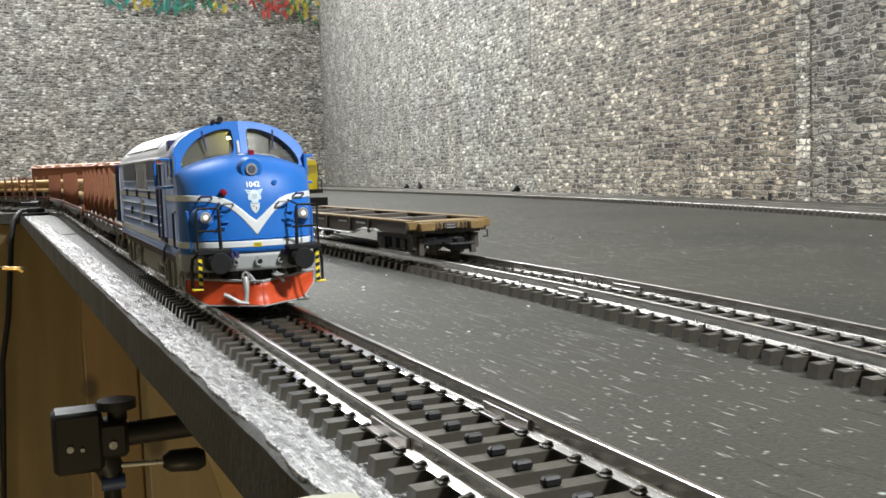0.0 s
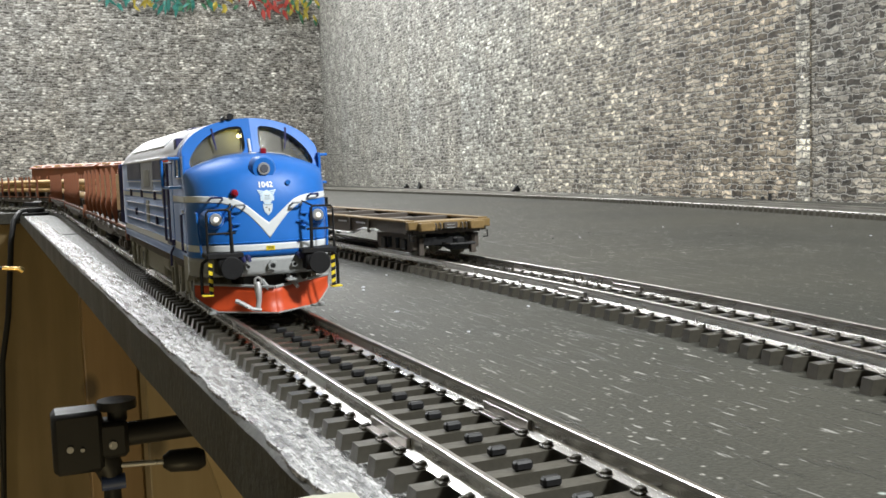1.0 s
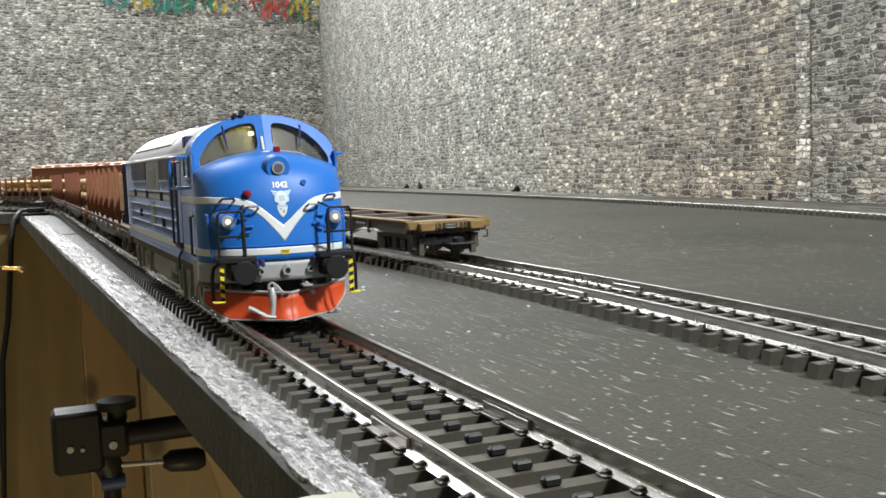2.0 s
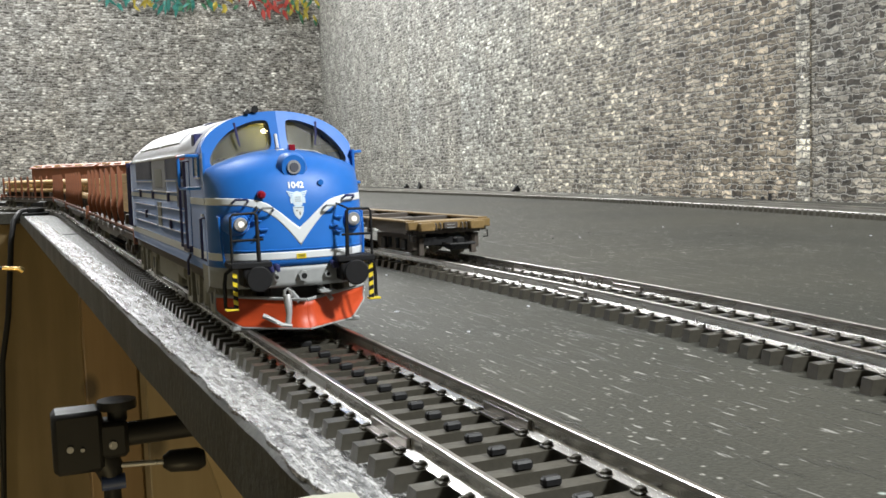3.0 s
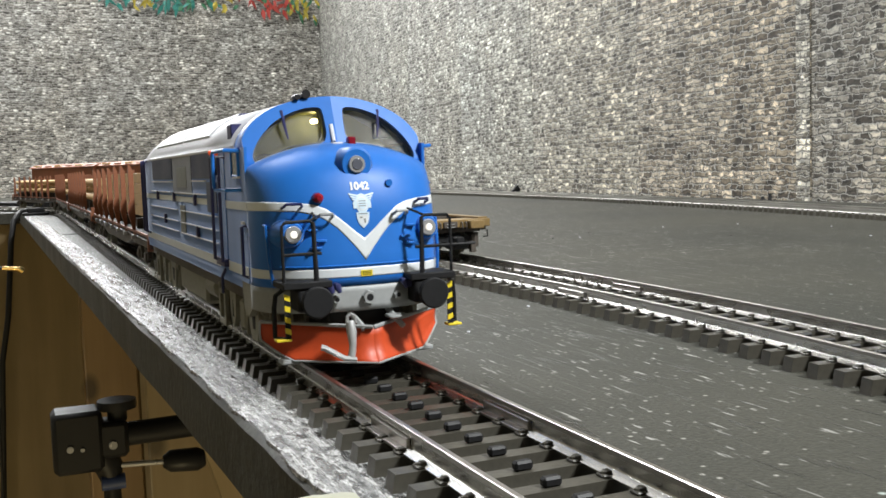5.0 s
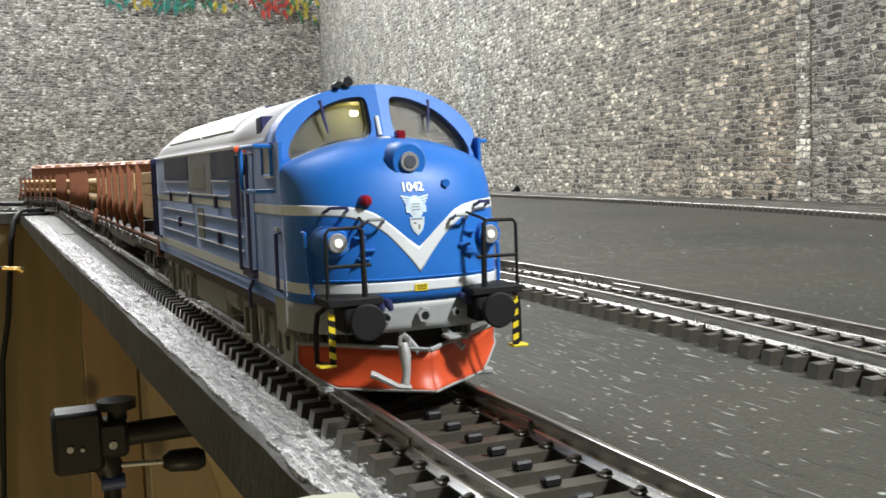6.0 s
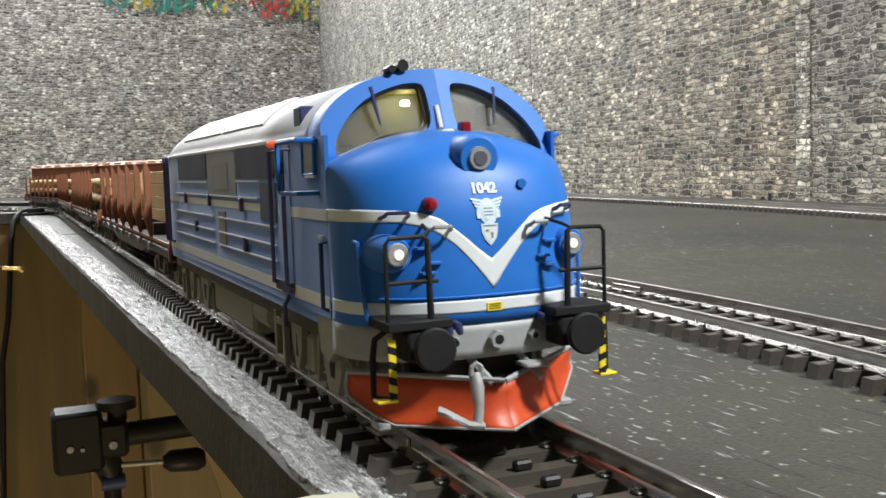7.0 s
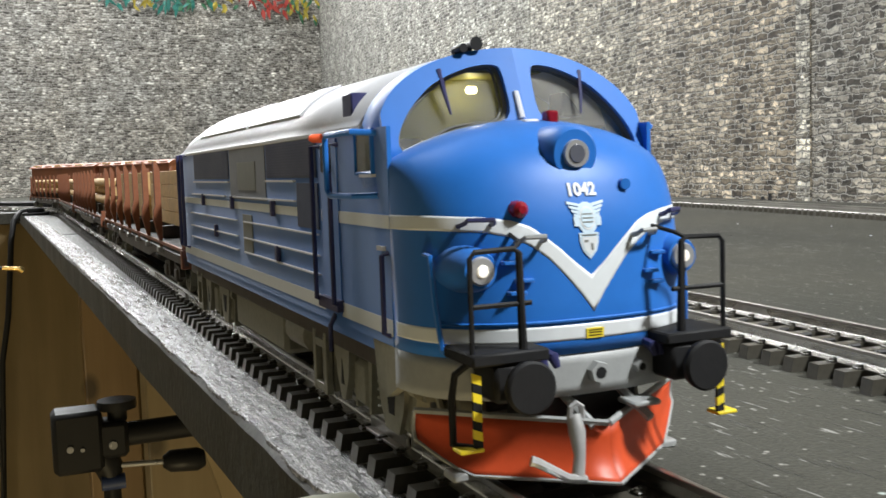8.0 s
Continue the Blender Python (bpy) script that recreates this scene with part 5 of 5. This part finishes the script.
def build_clutter():
    # timber frame under the board
    bm = BM()
    bm_box(bm, -420, 330, 1340, 1358, -880, -14, 1.0)
    structure("under_panel", bm, PLY, "brown plywood panel under the board")
    post = thing("leg_stand", "square pale pine leg under the board", "trestle", "legs of the board", (70, 905, -10))
    part("post", bm_box(BM(), -30, 30, -22, 22, -890, 0, 1.5), PALE_PINE, post)
    post = thing("leg_stand", "brown pine leg under the board", "trestle", "legs of the board", (34, 1180, -10))
    part("post", bm_box(BM(), -28, 28, -20, 20, -890, 0, 1.5), PINE, post)
    brace = thing("table_brace", "pale pine brace under the ledge", "table brace", "", (10, 560, -12))
    part("board", bm_prism(BM(), [(-14, 0), (150, 0), (150, -420), (120, -420), (2, -26), (-14, -20)], "y", -9, 9), PALE_PINE, brace, smooth=False)
    # clamp stand with knob and handle
    cl = thing("clamp_stand", "black plastic clamp with knobs and a steel screw", "clamp", "", (-25.5, 480, -79))
    cl.scale = (0.8, 0.8, 0.8)
    part("jaw", bm_box(BM(), -24, 3, -12, 12, -19, 16, 2.5), BLACK, cl, "black plastic jaw")
    part("body", bm_box(BM(), -4, 17, -10, 10, -13, 8, 2.5), BLACK, cl)
    part("knob", bm_tube(BM(), [(12, 0, 7), (12, 0, 13), (12, 0, 14), (12, 0, 19)], [5.5, 5.5, 11, 11], 14), BLACK, cl, "flat black knob")
    part("arm", bm_tube(BM(), [(14, 0, -2), (54, 2, -2)], 7, 14), BLACK, cl)
    part("screw", bm_tube(BM(), [(8, -2, -19), (38, -2, -21)], 1.6, 10), CHROME, cl, "bare steel screw")
    part("handle", bm_tube(BM(), [(36, -2, -21), (40, -2, -21), (56, -2, -22), (60, -2, -22)], [3.5, 6.5, 7, 5], 12), BLACK, cl, "black grip")
    part("blue_grip", bm_tube(BM(), [(1, -4, -28), (14, -4, -28)], 4.5, 10), BLUEKNOB, cl, "dark blue knob")
    part("hub", bm_tube(BM(), [(0, 0, -8), (6, 0, -20), (7, 0, -28)], [9, 8, 6], 12), BLACK, cl)
    for x, z, r in ((-15, -4, 1.9), (-8.5, -5, 1.2), (8, -5, 2.4)):
        part("bolt", bm_tube(BM(), [(x, -11 if x > 0 else -13, z), (x, -9, z)], r, 10), CHROME, cl, "shiny bolt head")
    part("stem", bm_tube(BM(), [(7, 0, -30), (7, 0, -800)], 5, 10), BLACK, cl)
    for dx, dy in ((1, 0), (-0.5, 0.87), (-0.5, -0.87)):
        part("stand_foot", bm_tube(BM(), [(7, 0, -760), (7 + dx * 190, dy * 190, -1023)], 4, 8), BLACK, cl)
    # cable over the ledge with a brass plug
    cb = thing("cable", "black cable hanging over the ledge's end", "cable", "", (0, 0, 0))
    part("sheath", bm_tube(BM(), [(-42, 1235, 4), (-49, 1218, 3), (-56, 1202, -6), (-60, 1195, -28), (-63, 1190, -60), (-68, 1188, -110), (-77, 1186, -160), (-95, 1190, -500)], 3.2, 10), BLACK, cb)
    pl = thing("plug", "small brass plug on a lead", "plug", "", (-58, 800, -26))
    part("pin", bm_tube(BM(), [(-7, 0, 1), (5, 0, -0.6)], 1.5, 10), BRASS, pl, "brass pin")
    part("collar", bm_tube(BM(), [(4, 0, 0), (7, 0, -2.4)], [2.4, 2.2], 10), BRASS, pl)
    part("lead", bm_tube(BM(), [(-7, 0, 1), (-14, 0, 2), (-16, 4, -10), (-17, 6, -200), (-17, 60, -600)], 1.2, 8), BLACK, pl)
    st = thing("cable_clip", "flat dark clip lying on the ledge's end", "cable clip", "", (-33, 1180, 0.3))
    part("plate", bm_box(BM(), -14, 14, -10, 10, 0, 3, 0.6), SOOT, st)
    part("tongue", bm_box(BM(), -9, 9, -6, 6, 3, 8, 0.8), SOOT, st)
    sl = thing("joint_strip", "dark joint line across the ledge", "joint", "", (0, 0, 0))
    part("strip", bm_box(BM(), edge_x(742) + 0.4, edge_x(742) + 21, 741, 743.5, -0.5, 0.45), BLACK, sl, smooth=False)
    # soft cream pad over the near end of the ledge
    pad = thing("foam_pad", "crumpled cream foam pad on the ledge's near end", "pad", "", (-27, 105, -2.3))
    bm = BM()
    bmesh.ops.create_icosphere(bm, subdivisions=4, radius=1.0)
    for v in bm.verts:
        n = 1 + 0.16 * noise.noise(v.co * 1.7) + 0.06 * noise.noise(v.co * 5)
        v.co = Vector((v.co.x * 11 * n, v.co.y * 8 * n, v.co.z * 5.2 * n))
    part("pad_body", bm, FOAM, pad)
    # crumbs on the board
    r = random.Random(3)
    for k in range(26):
        y = r.uniform(150, 560)
        cr = thing("crumb", "tiny pale crumb lying on the board", "crumb", "crumbs on the board", (r.uniform(20, 75) if k % 2 else r.uniform(130, 380), y, 0.2), r.uniform(0, 180))
        bm = BM()
        bmesh.ops.create_icosphere(bm, subdivisions=1, radius=0.45)
        for v in bm.verts:
            v.co = Vector((v.co.x * r.uniform(0.7, 2.2), v.co.y * r.uniform(0.7, 1.2), v.co.z * r.uniform(0.4, 0.8)))
        part("grain", bm, ROOF if k % 4 else SOOT, cr, smooth=False)
    for y, k in ((690, 1.0), (700, 0.5), (1250, 1.6), (1700, 2.0), (1780, 1.4)):
        cr = thing("chip", "small black chip lying at the wall's foot", "chip", "chips at the wall", (wall_x(y) - 6, y, 0.1), r.uniform(0, 90))
        part("flake", bm_prism(BM(), [(-7 * k, 0), (6 * k, 0), (3 * k, 3 * k), (0, 6 * k), (-3 * k, 2.5 * k)], "y", -1.5, 1.5), SOOT, cr, smooth=False)
    # garland of leaves hung on the north wall
    gar = thing("leaf_garland", "painted paper leaves in green, teal, red and yellow on the wall", "garland", "", (0, NORTH - 12, -20))
    part("cord", bm_tube(BM(), [(x, 0, 500 + 10 * math.sin(x / 70)) for x in range(160, 680, 20)], 3, 6), LEAF[0], gar)
    for k in range(150):
        q = r.random()
        x = 170 + 515 * q
        hue = 1 if q < 0.02 else (3 if 0.12 < q < 0.2 else (1 if q < 0.5 else (3 if q < 0.62 else (2 if q < 0.86 else 3))))
        if r.random() < 0.25:
            hue = 0
        z = 478 + r.uniform(-14, 40) - (16 if q > 0.9 else 0)
        a, L, W = r.uniform(-2.6, -0.5), r.uniform(16, 34), r.uniform(6, 12)
        bm = BM()
        c, s = math.cos(a), math.sin(a)
        poly = [(0, 0), (0.3, 0.5), (0.6, 0.42), (1, 0), (0.6, -0.42), (0.3, -0.5)]
        ring = [(x + L * p * c - W * w * s, -r.uniform(2, 6), z + L * p * s + W * w * c) for p, w in poly]
        bm_loft(bm, [ring, [(p[0], p[1] + 0.8, p[2]) for p in ring]])
        part("leaf", bm, LEAF[hue], gar, smooth=False)


build_flat_wagon()
build_standing_train()
build_clutter()


# ---- motion of the train ----
KEY_T = [0, 0.5, 1, 1.5, 3, 3.5, 4, 4.5, 6, 6.5, 7, 7.5, 8]
KEY_S = [234.0, 227.2, 220.8, 213.9, 193.9, 186.3, 176.2, 164.8, 128.3, 116.7, 104.3, 92.9, 81.2]


def front_at(t):
    """Distance of the buffer faces along the line at t seconds, eased between the known places."""
    n = len(KEY_T)
    i = max(0, min(n - 2, next((k for k in range(n - 1) if t <= KEY_T[k + 1]), n - 2)))

    def slope(k):
        a, b = max(k - 1, 0), min(k + 1, n - 1)
        return (KEY_S[b] - KEY_S[a]) / (KEY_T[b] - KEY_T[a])
    h = KEY_T[i + 1] - KEY_T[i]
    u = (t - KEY_T[i]) / h
    return (KEY_S[i] * (2 * u ** 3 - 3 * u ** 2 + 1) + KEY_S[i + 1] * (3 * u ** 2 - 2 * u ** 3)
            + h * slope(i) * (u ** 3 - 2 * u ** 2 + u) + h * slope(i + 1) * (u ** 3 - u ** 2))


def on_line(s, a, b):
    """Pose of a vehicle whose front is at s and whose bogies are a and b behind it."""
    xa, ya, _ = line_one(s + a)
    xb, yb, _ = line_one(s + b)
    h = math.atan2(-(xb - xa), yb - ya)
    return pose((xa + a * math.sin(h)) * U, (ya - a * math.cos(h)) * U, RAIL_Z * U, 0, 0, math.degrees(h))


def motions():
    ts = [k * 0.2 for k in range(41)]
    walk(LOCO, [(t, on_line(front_at(t), 38, 136)) for t in ts])

    def roll(axles):
        for ax, y, r in axles:
            walk(ax, [(t, pose(0, y * U, r * U, math.degrees((front_at(0) - front_at(t)) / r), 0, 0)) for t in ts])
    roll(LOCO_AXLES)
    for wag, load, axles, back in TRAIN:
        rows = [(t, on_line(front_at(t) + back, 44, 218)) for t in ts]
        walk(wag, rows)
        walk(load, rows)
        roll(axles)


motions()
